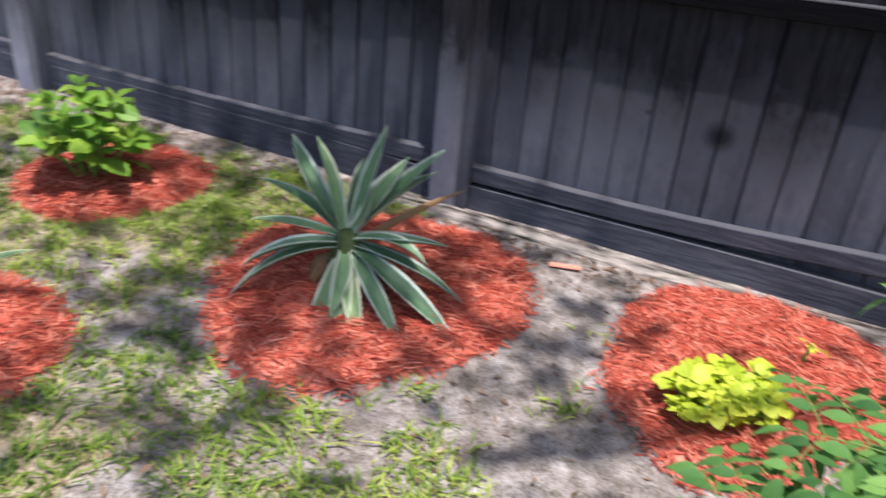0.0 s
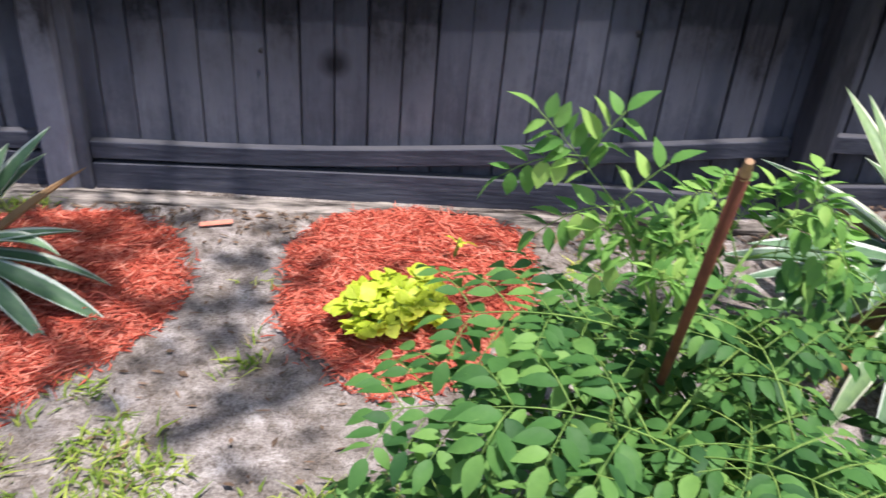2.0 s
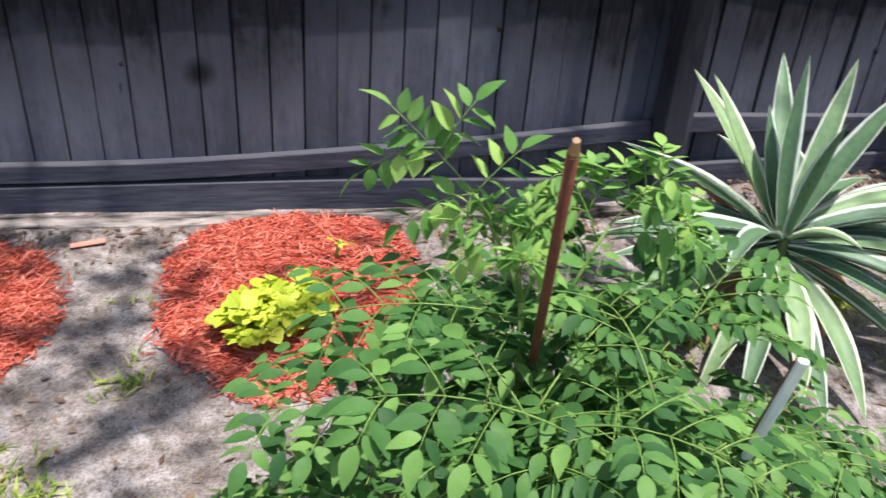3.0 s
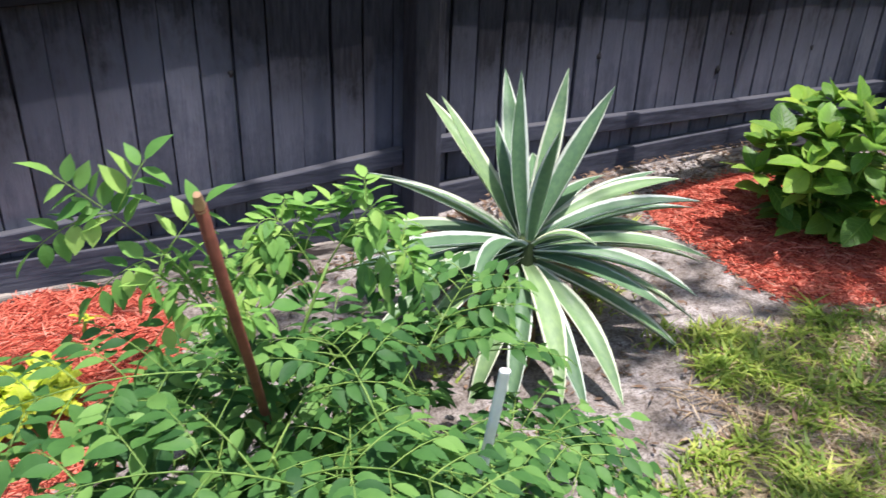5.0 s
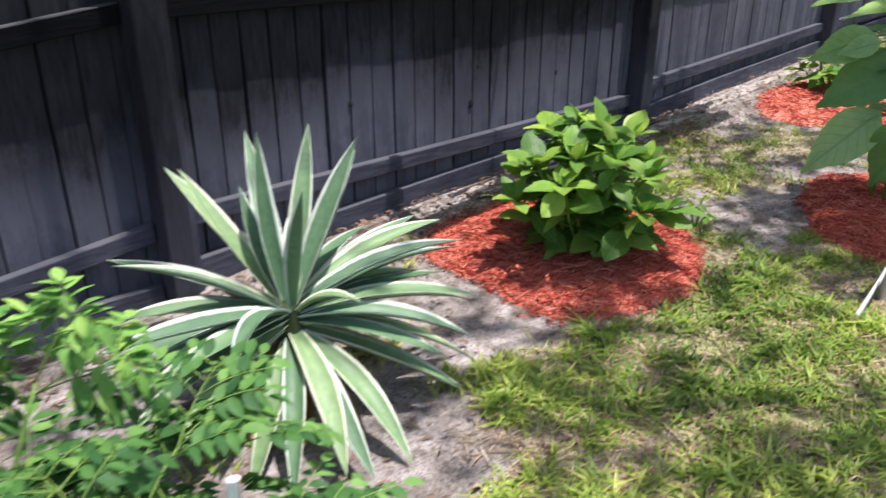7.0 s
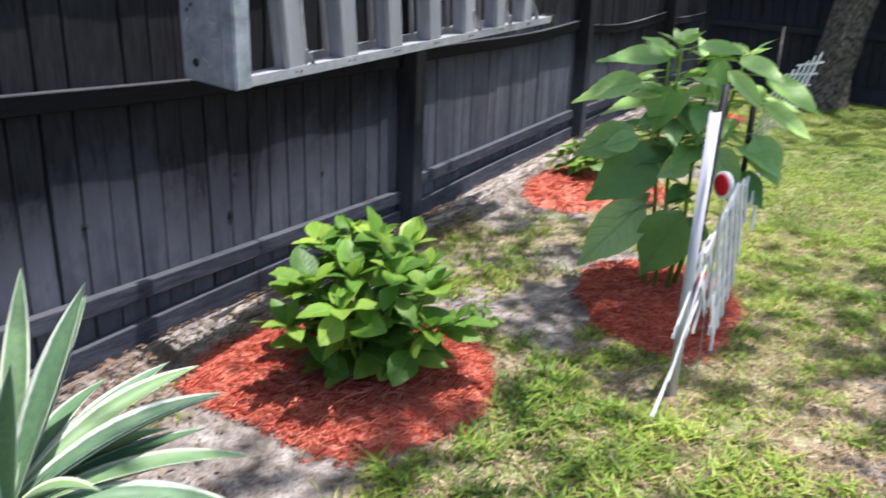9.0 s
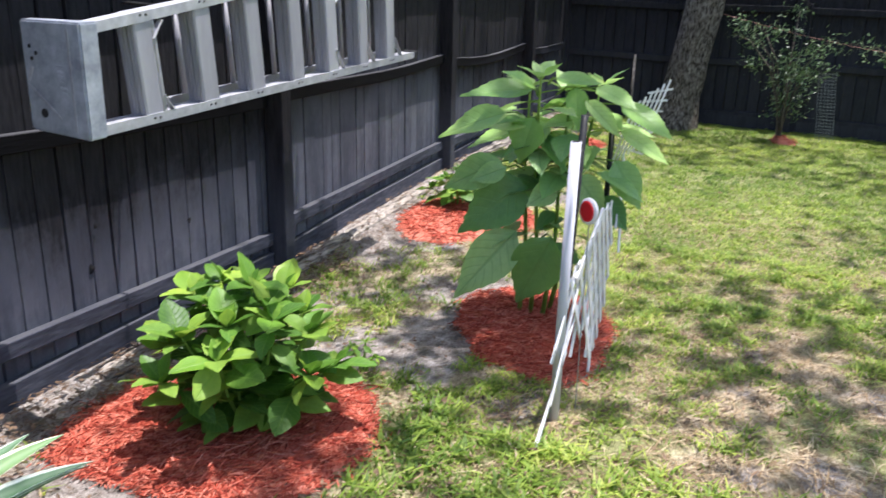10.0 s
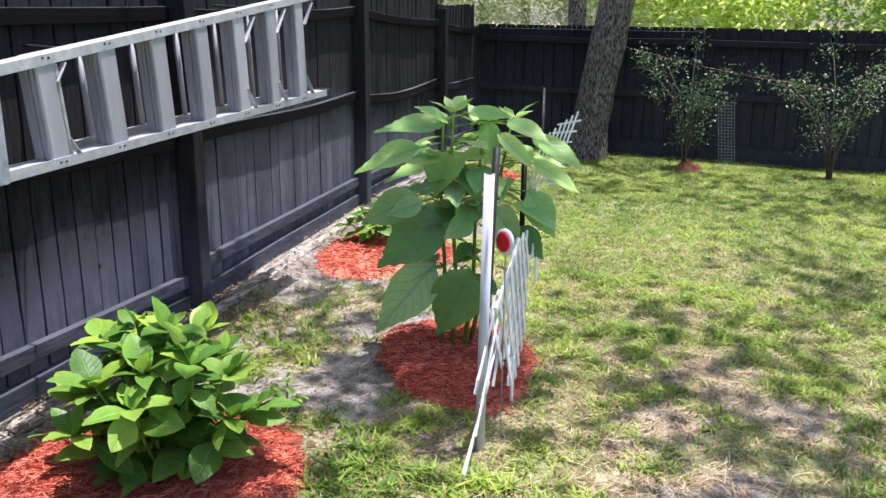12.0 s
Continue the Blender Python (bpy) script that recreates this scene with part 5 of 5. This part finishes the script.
    for f in ((0, 1, 2, 3), (4, 7, 6, 5), (0, 4, 5, 1), (1, 5, 6, 2), (2, 6, 7, 3), (3, 7, 4, 0)):
        bm.faces.new([v[k] for k in f])
    bmesh.ops.recalc_face_normals(bm, faces=bm.faces)
    bmesh.ops.bevel(bm, geom=list(bm.edges), offset=0.006, segments=2, affect="EDGES")
    cap = part("top_cap", bm, M_ALUCAP, lad, "scuffed grey top cap")
    face = lambda out: -0.045 + 0.025 * (0.012 - out) / 0.252
    for up, out, rr in ((1.066, -0.172, 0.014), (1.262, -0.205, 0.0065), (1.243, -0.18, 0.0065), (1.226, -0.2, 0.0065)):
        p = P(face(out), up, out)
        part("cap_hole", bm_tube([p - DIR * 0.0015, p + DIR * 0.004], [rr, rr], 14), M_BLACKROD, cap, "dark hole in the cap")
    # raised rim, a worn streak and worn-off lettering on the cap
    for o0, u0, o1, u1, w in ((-0.04, 1.02, -0.04, 1.32, 0.006), (-0.23, 1.15, -0.1, 1.055, 0.005), (-0.225, 1.16, -0.2, 1.2, 0.009)):
        p, q = P(face(o0) - 0.001, u0, o0), P(face(o1) - 0.001, u1, o1)
        board("scuff", p, q, N, w, 0.003, M_ALU, cap, bevel=0, label="bright worn streak")
    for k, (o, u, w) in enumerate(((-0.085, 1.21, 0.03), (-0.085, 1.195, 0.022), (-0.082, 1.18, 0.028), (-0.08, 1.163, 0.018), (-0.078, 1.148, 0.026), (-0.075, 1.132, 0.02))):
        p, q = P(face(o - w / 2) - 0.001, u, o - w / 2), P(face(o + w / 2) - 0.001, u - 0.002, o + w / 2)
        board("embossed_bar", p, q, (0, 0, 1), 0.005, 0.002, M_ALUCAP, cap, bevel=0)
    part("foot_pad", bm_box(-0.015, 0.015, -0.01, 0.07, -0.02, 0.02, 0.004), M_BLACKROD, low_rail).matrix_basis = Matrix.Translation(P(L, lo(L), 0.0))
    for s in (0.6, 1.9):
        part("hanger", bm_tube([P(s, hi(s) - 0.03, -0.06), P(s, hi(s) - 0.03, -0.2), P(s, hi(s) - 0.02, -0.4)], [0.006, 0.006, 0.006], 8), M_BLACKROD, lad, "black steel hook")
    return lad


build_ladder()


# ---- far end: oak trunk, crepe shrubs, cage, rods ----
def leaf_cloud(name, clumps, material, parent, seed, size, per, spread):
    """Many small leaves, in clumps, as one mesh."""
    r = random.Random(seed)
    vs, fs = [], []
    for c in clumps:
        for _ in range(per):
            p = Vector(c) + Vector((r.gauss(0, spread), r.gauss(0, spread), r.gauss(0, spread * 0.7)))
            m = Matrix.Translation(p) @ Euler((r.uniform(-0.9, 0.9), r.uniform(-0.9, 0.9), r.uniform(0, 6.3))).to_matrix().to_4x4()
            s = size * r.uniform(0.6, 1.3)
            k = len(vs)
            for q in ((-0.5, 0, 0), (-0.1, -0.25, 0.05), (0.5, 0, -0.08), (-0.1, 0.25, 0.05)):
                vs.append(m @ (Vector(q) * s))
            fs += [(k, k + 1, k + 2), (k, k + 2, k + 3)]
    me = bpy.data.meshes.new(name)
    me.from_pydata(vs, [], fs)
    ob = part(name, me, material, parent)
    ob["kind"] = "stuff"
    return ob


def build_tree(name, at, label, trunk_pts, trunk_r, crown, crown_r, clumps, seed, size=0.1, per=40, spread=0.28, material=None, category="tree", group="", limbs=7, flat=0.6, extra=(), sides=12):
    r = random.Random(seed)
    t = thing(name, at, label, category, group)
    bm = bm_tube(trunk_pts, trunk_r, sides)
    for v in bm.verts:
        q = noise.fractal(v.co * 6.0, 1.0, 2.0, 4)
        v.co += Vector((v.co.x, v.co.y, 0)).normalized() * 0.014 * q
    part("trunk", bm, M_BARK, t, smooth=True)
    c = Vector(crown)
    pts = []
    for k in range(clumps):
        while True:
            q = Vector((r.uniform(-1, 1), r.uniform(-1, 1), r.uniform(-1, 1)))
            if 0.25 < q.length < 1:
                break
        pts.append(c + Vector((q.x * crown_r, q.y * crown_r, q.z * crown_r * flat)))
    pts += [Vector(e) - Vector(at) for e in extra]
    top = Vector(trunk_pts[-1])
    for k in range(limbs):
        e = pts[k * max(1, len(pts) // limbs) % len(pts)]
        m = top.lerp(e, 0.5) + Vector((0, 0, 0.15))
        part("limb", bm_tube([top - Vector((0, 0, 0.1)), m, e], [trunk_r[-1] * 0.32, trunk_r[-1] * 0.18, trunk_r[-1] * 0.06], 7), M_LIMB, t, smooth=True)
    leaf_cloud("crown", pts, material or M_TREELEAF, t, seed + 1, size, per, spread)
    return t


def ring_trunk(base, top, r0, r1, n=12, bend=0.0):
    base, top = Vector(base), Vector(top)
    pts, rad = [], []
    for i in range(n + 1):
        u = i / n
        pts.append(base.lerp(top, u) + Vector((0, bend * math.sin(u * math.pi), 0)))
        rad.append((r0 + (r1 - r0) * u) * (1 + 0.45 * max(0, 0.12 - u) / 0.12))
    return pts, rad


tp, tr = ring_trunk((0, 0, -0.1), (0.1, -0.6, 3.4), 0.19, 0.15, 60, 0.03)
build_tree("oak_tree", (10.58, -0.46, 0), "leaning grey-barked oak trunk by the far fence", tp, tr, (0.6, 0.2, 5.4), 2.4, 40, 51, 0.13, 50, 0.4, sides=40)


def build_crepe(at, seed, label, h, w):
    r = random.Random(seed)
    t = thing("crepe_myrtle", at, label, "shrub", "young crepe myrtles")
    pts = []
    for k in range(9):
        a = k * 2.4 + r.uniform(-0.3, 0.3)
        reach = w * r.uniform(0.45, 1.1)
        tip = Vector((math.cos(a) * reach * 0.6, math.sin(a) * reach, h * r.uniform(0.5, 1.05)))
        mid = Vector((tip.x * 0.3, tip.y * 0.3, tip.z * 0.62 + 0.08))
        late = mid.lerp(tip, 0.6) + Vector((0, 0, 0.08))
        path = [Vector((r.uniform(-0.03, 0.03), r.uniform(-0.03, 0.03), 0)), Vector((tip.x * 0.08, tip.y * 0.08, tip.z * 0.3)), mid, late, tip]
        part("stem", bm_tube(path, [0.009, 0.008, 0.006, 0.004, 0.002], 6), M_THINBARK, t, smooth=True)
        for i in range(12):
            u = 1.2 + 2.8 * i / 11
            p = path[min(3, int(u))].lerp(path[min(3, int(u)) + 1], u - min(3, int(u)))
            if r.random() < 0.85:
                pts.append(p + Vector((r.gauss(0, 0.05), r.gauss(0, 0.07), r.gauss(0, 0.05))))
    leaf_cloud("crown", pts, M_SHRUBLEAF, t, seed, 0.034, 22, 0.055)


build_crepe((10.25, -1.53, 0), 61, "small airy crepe myrtle against the black fence", 1.25, 0.62)
build_crepe((10.28, -2.81, 0), 62, "wider airy crepe myrtle against the black fence", 1.2, 0.85)


def wire_mesh(name, label, category, origin, along, length, height, step, radius, parent=None, lean=(0, 0, 0)):
    t = parent or thing(name, origin, label, category)
    bm = bmesh.new()
    a = Vector(along).normalized()
    up = (Vector((0, 0, 1)) + Vector(lean)).normalized()
    for i in range(int(length / step) + 1):
        bm_tube([a * i * step, a * i * step + up * height], [radius, radius], 4, bm)
    for j in range(int(height / step) + 1):
        bm_tube([up * j * step, a * length + up * j * step], [radius, radius], 4, bm)
    part("wire", bm, M_WIRE, t)
    return t


wire_mesh("wire_screen", "leaning galvanised wire mesh panel by the far fence", "wire mesh", (10.5, -1.83, 0), (0.1, -1, 0), 0.15, 0.64, 0.03, 0.0022, lean=(0.12, 0.1, 0))
w = wire_mesh("wire_fencing", "thin wire mesh strip along the top of the back fence", "wire mesh", (10.93, 0.7, 1.27), (-0.02, -1, 0), 2.2, 0.12, 0.06, 0.0022)
rod = thing("metal_rod", (10.0, -0.18, 0), "thin upright metal rod near the fence corner", "rod")
part("rod", bm_tube([(0, 0, -0.1), (0.0, 0.0, 0.74)], [0.012, 0.012], 8), M_LIMB, rod, smooth=True)
cord = thing("cord", (0, 0, 0), "slack faded cord tied between the trunk and the shrub", "cord")
part("line", bm_tube([(10.55, -0.85, 1.12 - 0.2 * math.sin(k / 10 * math.pi) * 0.3) if k == 0 else (10.55 - 0.02 * k, -0.85 - 0.2 * k, 1.12 - 0.032 * k - 0.04 * math.sin(k / 10 * math.pi)) for k in range(11)], [0.002] * 11, 5), M_CORD, cord)

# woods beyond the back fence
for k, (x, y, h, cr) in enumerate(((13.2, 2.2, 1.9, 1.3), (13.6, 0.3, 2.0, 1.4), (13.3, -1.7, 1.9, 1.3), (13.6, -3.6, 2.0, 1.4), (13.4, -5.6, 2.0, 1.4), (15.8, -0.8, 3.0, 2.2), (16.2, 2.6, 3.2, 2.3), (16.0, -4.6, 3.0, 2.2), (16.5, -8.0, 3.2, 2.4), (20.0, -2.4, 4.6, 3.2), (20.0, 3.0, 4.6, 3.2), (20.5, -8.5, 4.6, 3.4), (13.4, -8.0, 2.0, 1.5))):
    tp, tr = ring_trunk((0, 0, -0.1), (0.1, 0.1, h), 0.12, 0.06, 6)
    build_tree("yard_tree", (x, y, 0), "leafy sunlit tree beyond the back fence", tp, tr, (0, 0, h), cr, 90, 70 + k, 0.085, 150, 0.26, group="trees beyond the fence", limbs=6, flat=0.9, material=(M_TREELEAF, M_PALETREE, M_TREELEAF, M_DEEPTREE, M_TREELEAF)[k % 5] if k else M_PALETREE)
tp, tr = ring_trunk((0, 0, -0.1), (0.0, 0.05, 4.6), 0.12, 0.09, 8)
build_tree("yard_tree", (12.2, 0.04, 0), "dark-trunked tree standing close behind the back fence", tp, tr, (0.2, 0.2, 5.0), 1.2, 24, 97, 0.09, 60, 0.3, group="trees beyond the fence", limbs=5, flat=0.7, material=M_DEEPTREE)
pole = thing("utility_pole", (16.0, -3.6, 0), "thin grey pole beyond the back fence", "pole")
part("pole", bm_tube([(0, 0, -0.1), (0, 0, 3.6)], [0.06, 0.05], 10), M_LIMB, pole, smooth=True)

# unseen overhanging trees added for the dappled shade: where each leafy spray's shade lies
def sprays(height, rows):
    return tuple((x + SUN.x / SUN.z * height, y + SUN.y / SUN.z * height, height) for x, y in rows)


tp, tr = ring_trunk((0, 0, -0.1), (0.2, -0.5, 4.6), 0.2, 0.13, 10)
# Some sprays stand in for shade that the bushes themselves throw on their mulch.
over = build_tree("shade_tree", (-0.4, 3.4, 0), "unseen tall tree over the fence, added to throw dappled shade on the beds", tp, tr, (-0.33, -5.06, 6.2), 1.5, 7, 90, 0.16, 34, 0.26, limbs=9, flat=0.3,
                  extra=sprays(6.2, ((-0.15, -0.6), (-0.1, -0.85), (-0.35, -0.95), (0.15, -0.7), (-0.3, -1.35), (-0.65, -1.15), (-0.95, -0.5), (-0.5, -1.7), (0.5, -0.6), (0.6, -0.88), (-0.05, -0.45), (0.2, -0.33), (-0.3, -0.75), (-0.6, -0.3), (1.8, -0.5), (3.5, -0.98), (3.75, -1.02), (3.15, -1.3), (3.15, -1.55), (3.0, -1.75), (3.3, -1.75), (3.3, -2.0), (2.95, -2.0),
                                     (3.1, -1.08), (3.4, -2.25), (5.45, -0.25), (5.3, -0.5), (4.85, -0.75), (5.6, -0.4), (4.6, -1.2), (4.62, -0.92), (4.68, -1.3), (4.74, -1.1), (4.72, -1.2), (4.8, -1.32), (4.62, -1.06), (4.85, -1.18))))
# Unseen limb placed to throw the slanting shadow over the coleus bed.
part("limb", bm_tube([(1.87, -5.46, 6.0), (2.37, -5.16, 6.2), (2.77, -4.86, 6.3)], [0.035, 0.03, 0.025], 7), M_LIMB, over, smooth=True)
tp, tr = ring_trunk((0, 0, -0.1), (0.0, 0.3, 4.6), 0.22, 0.14, 10)
build_tree("shade_tree", (7.6, -7.4, 0), "unseen tall yard tree added to throw soft shade on the lawn", tp, tr, (2.17, 3.44, 6.6), 2.7, 7, 95, 0.18, 40, 0.34, limbs=9, flat=0.3,
           extra=sprays(6.5, ((5.9, -1.8), (5.5, -2.2), (5.85, -2.45), (5.05, -2.25), (4.5, -2.6), (4.75, -2.55), (4.35, -2.75), (5.15, -2.5), (9.4, -1.1), (9.0, -0.8), (9.1, -1.6), (8.4, -2.8), (8.9, -2.4), (7.2, -2.65), (7.6, -2.4), (7.0, -2.95), (6.6, -2.75))))


# ---- grass, weeds and litter ----
def build_grass():
    r = random.Random(77)
    groups = {"lawn_grass": ([], []), "dry_grass_blades": ([], [])}

    def blade(key, x, y, L, w, az, lean):
        vs, fs = groups[key]
        k = len(vs)
        dx, dy = math.cos(az), math.sin(az)
        z = ground_z(x, y)
        for t, s in ((0.0, 0.8), (0.5, 1.0)):
            o = lean * t * t * L
            h = L * t * (1 - 0.25 * lean * t)
            vs.append((x + dx * o - dy * w / 2 * s, y + dy * o + dx * w / 2 * s, z + h - 0.004))
            vs.append((x + dx * o + dy * w / 2 * s, y + dy * o - dx * w / 2 * s, z + h - 0.004))
        vs.append((x + dx * lean * L, y + dy * lean * L, z + L * (1 - 0.32 * lean)))
        fs.append((k, k + 1, k + 3, k + 2))
        fs.append((k + 2, k + 3, k + 4))

    def allowed(x, y):
        if y > fence_y(x) - 0.13 or x > 10.95:
            return False
        for b in BEDS:
            if abs(x - b[0]) < 0.8 and abs(y - b[1]) < 0.8 and bed_r(b, x, y) < 1.03:
                return False
        return True

    for x0, x1, y0, y1, n, sc in ((-3.2, 4.2, -2.6, 0.1, 41000, 0.9), (4.2, 5.2, -1.3, 0.2, 5200, 0.8), (2.6, 4.2, -4.6, -1.0, 20000, 0.95), (4.2, 6.6, -4.6, -1.2, 42000, 0.68), (5.2, 11.0, -3.4, 0.6, 64000, 0.66), (6.0, 11.0, -7.0, -3.2, 20000, 1.1), (-4.0, 2.7, -7.0, -2.6, 24000, 1.1), (2.7, 6.0, -7.0, -4.4, 9000, 1.1)):
        for _ in range(n):
            x, y = r.uniform(x0, x1), r.uniform(y0, y1)
            g = grass_at(x, y)
            clump = max(0.0, min(1.0, 0.5 + 1.5 * fbm(x, y, 5.5, 21.0) + 0.5 * fbm(x, y, 14.0, 23.0)))
            near = x < 6.5
            keep = min(0.5 if near else 0.75, (g - 0.3) * 1.6) * (1.0 if x < 2.5 else (0.22 + 0.78 * clump) if near else (0.55 + 0.45 * clump)) + 0.03
            if r.random() > keep or not allowed(x, y):
                continue
            big = r.uniform(0.6, 1.1) if x < 2.6 else r.uniform(0.6, 1.2) * (0.75 + 0.5 * clump if near else 1.0)
            tuft = r.choice((3, 4, 5, 7)) if sc <= 1.0 else r.choice((3, 4, 5))
            for _ in range(tuft):
                dry = r.random() < (0.1 if x < 2.6 else (0.46 - 0.34 * clump) if x < 6.5 else 0.06)
                blade("dry_grass_blades" if dry else "lawn_grass", x + r.gauss(0, 0.018), y + r.gauss(0, 0.018), r.uniform(0.02, 0.06) * sc * big * (0.7 if dry else 1.0), r.uniform(0.005, 0.011) * sc * big, r.uniform(0, 6.3), r.uniform(0.6, 1.9))
    # dead straw lying flat in the worn places
    for _ in range(52000):
        x, y = r.uniform(2.7, 7.5), r.uniform(-4.2, -0.8)
        if y < -1.25 - 0.1 * math.sin(x * 9) and r.random() < 0.9 - 0.65 * min(1.0, max(0.0, lawn_at(x, y) - 0.2)) and allowed(x, y):
            blade("dry_grass_blades", x, y, r.uniform(0.02, 0.055), r.uniform(0.0025, 0.006), r.uniform(0, 6.3), r.uniform(2.2, 2.9))
    for key, label in (("lawn_grass", "patchy green lawn grass with broad blades"), ("dry_grass_blades", "scattered straw-coloured dry grass blades")):
        vs, fs = groups[key]
        me = bpy.data.meshes.new(key)
        me.from_pydata(vs, [], fs)
        tagged(part(key, me, M_GRASS if key == "lawn_grass" else M_DRYGRASS), label, "grass", kind="stuff")


build_grass()


def build_litter():
    r = random.Random(88)
    vs, fs = [], []
    for _ in range(9000):
        x, y = r.uniform(-2.5, 8.0) if r.random() < 0.6 else r.uniform(2.3, 5.4), 0
        d = abs(r.gauss(0.12, 0.1)) + 0.07 if r.random() < 0.6 else r.uniform(0.15, 2.4)
        y = fence_y(x) - d
        L, w = r.uniform(0.012, 0.05), r.uniform(0.003, 0.012)
        if r.random() < 0.16:
            L, w = r.uniform(0.02, 0.045), r.uniform(0.01, 0.02)
        m = Matrix.Translation((x, y, ground_z(x, y) + (0.022 * math.exp(-((d - 0.112) / 0.05) ** 2) if x > 2.6 else 0.0) + (0.006 if d < 1.2 and x < 2.7 else r.uniform(0.006, 0.03)))) @ Euler((r.gauss(0, 0.25), r.gauss(0, 0.15), r.uniform(0, 6.3))).to_matrix().to_4x4()
        k = len(vs)
        for q in ((-0.5, 0, 0), (0, -0.5, 0.1), (0.5, 0, 0.0), (0, 0.5, 0.1)):
            vs.append(m @ Vector((q[0] * L, q[1] * w, q[2] * w)))
        fs += [(k, k + 1, k + 2), (k, k + 2, k + 3)]
    me = bpy.data.meshes.new("leaf_litter")
    me.from_pydata(vs, [], fs)
    tagged(part("leaf_litter", me, plain("brown_litter", (0.045, 0.028, 0.018), (0.28, 0.18, 0.11), 30, 0.9, per=True)), "dry brown leaf bits and twigs on sand", "leaf litter", kind="stuff")


build_litter()
chip = thing("mulch_chip", (0.5, -0.26, 0.012), "loose red mulch chip on bare sand", "mulch chip")
board("chip", (-0.05, -0.01, 0.004), (0.05, 0.012, 0.008), (0, 1, 0), 0.022, 0.008, M_MULCH, chip)
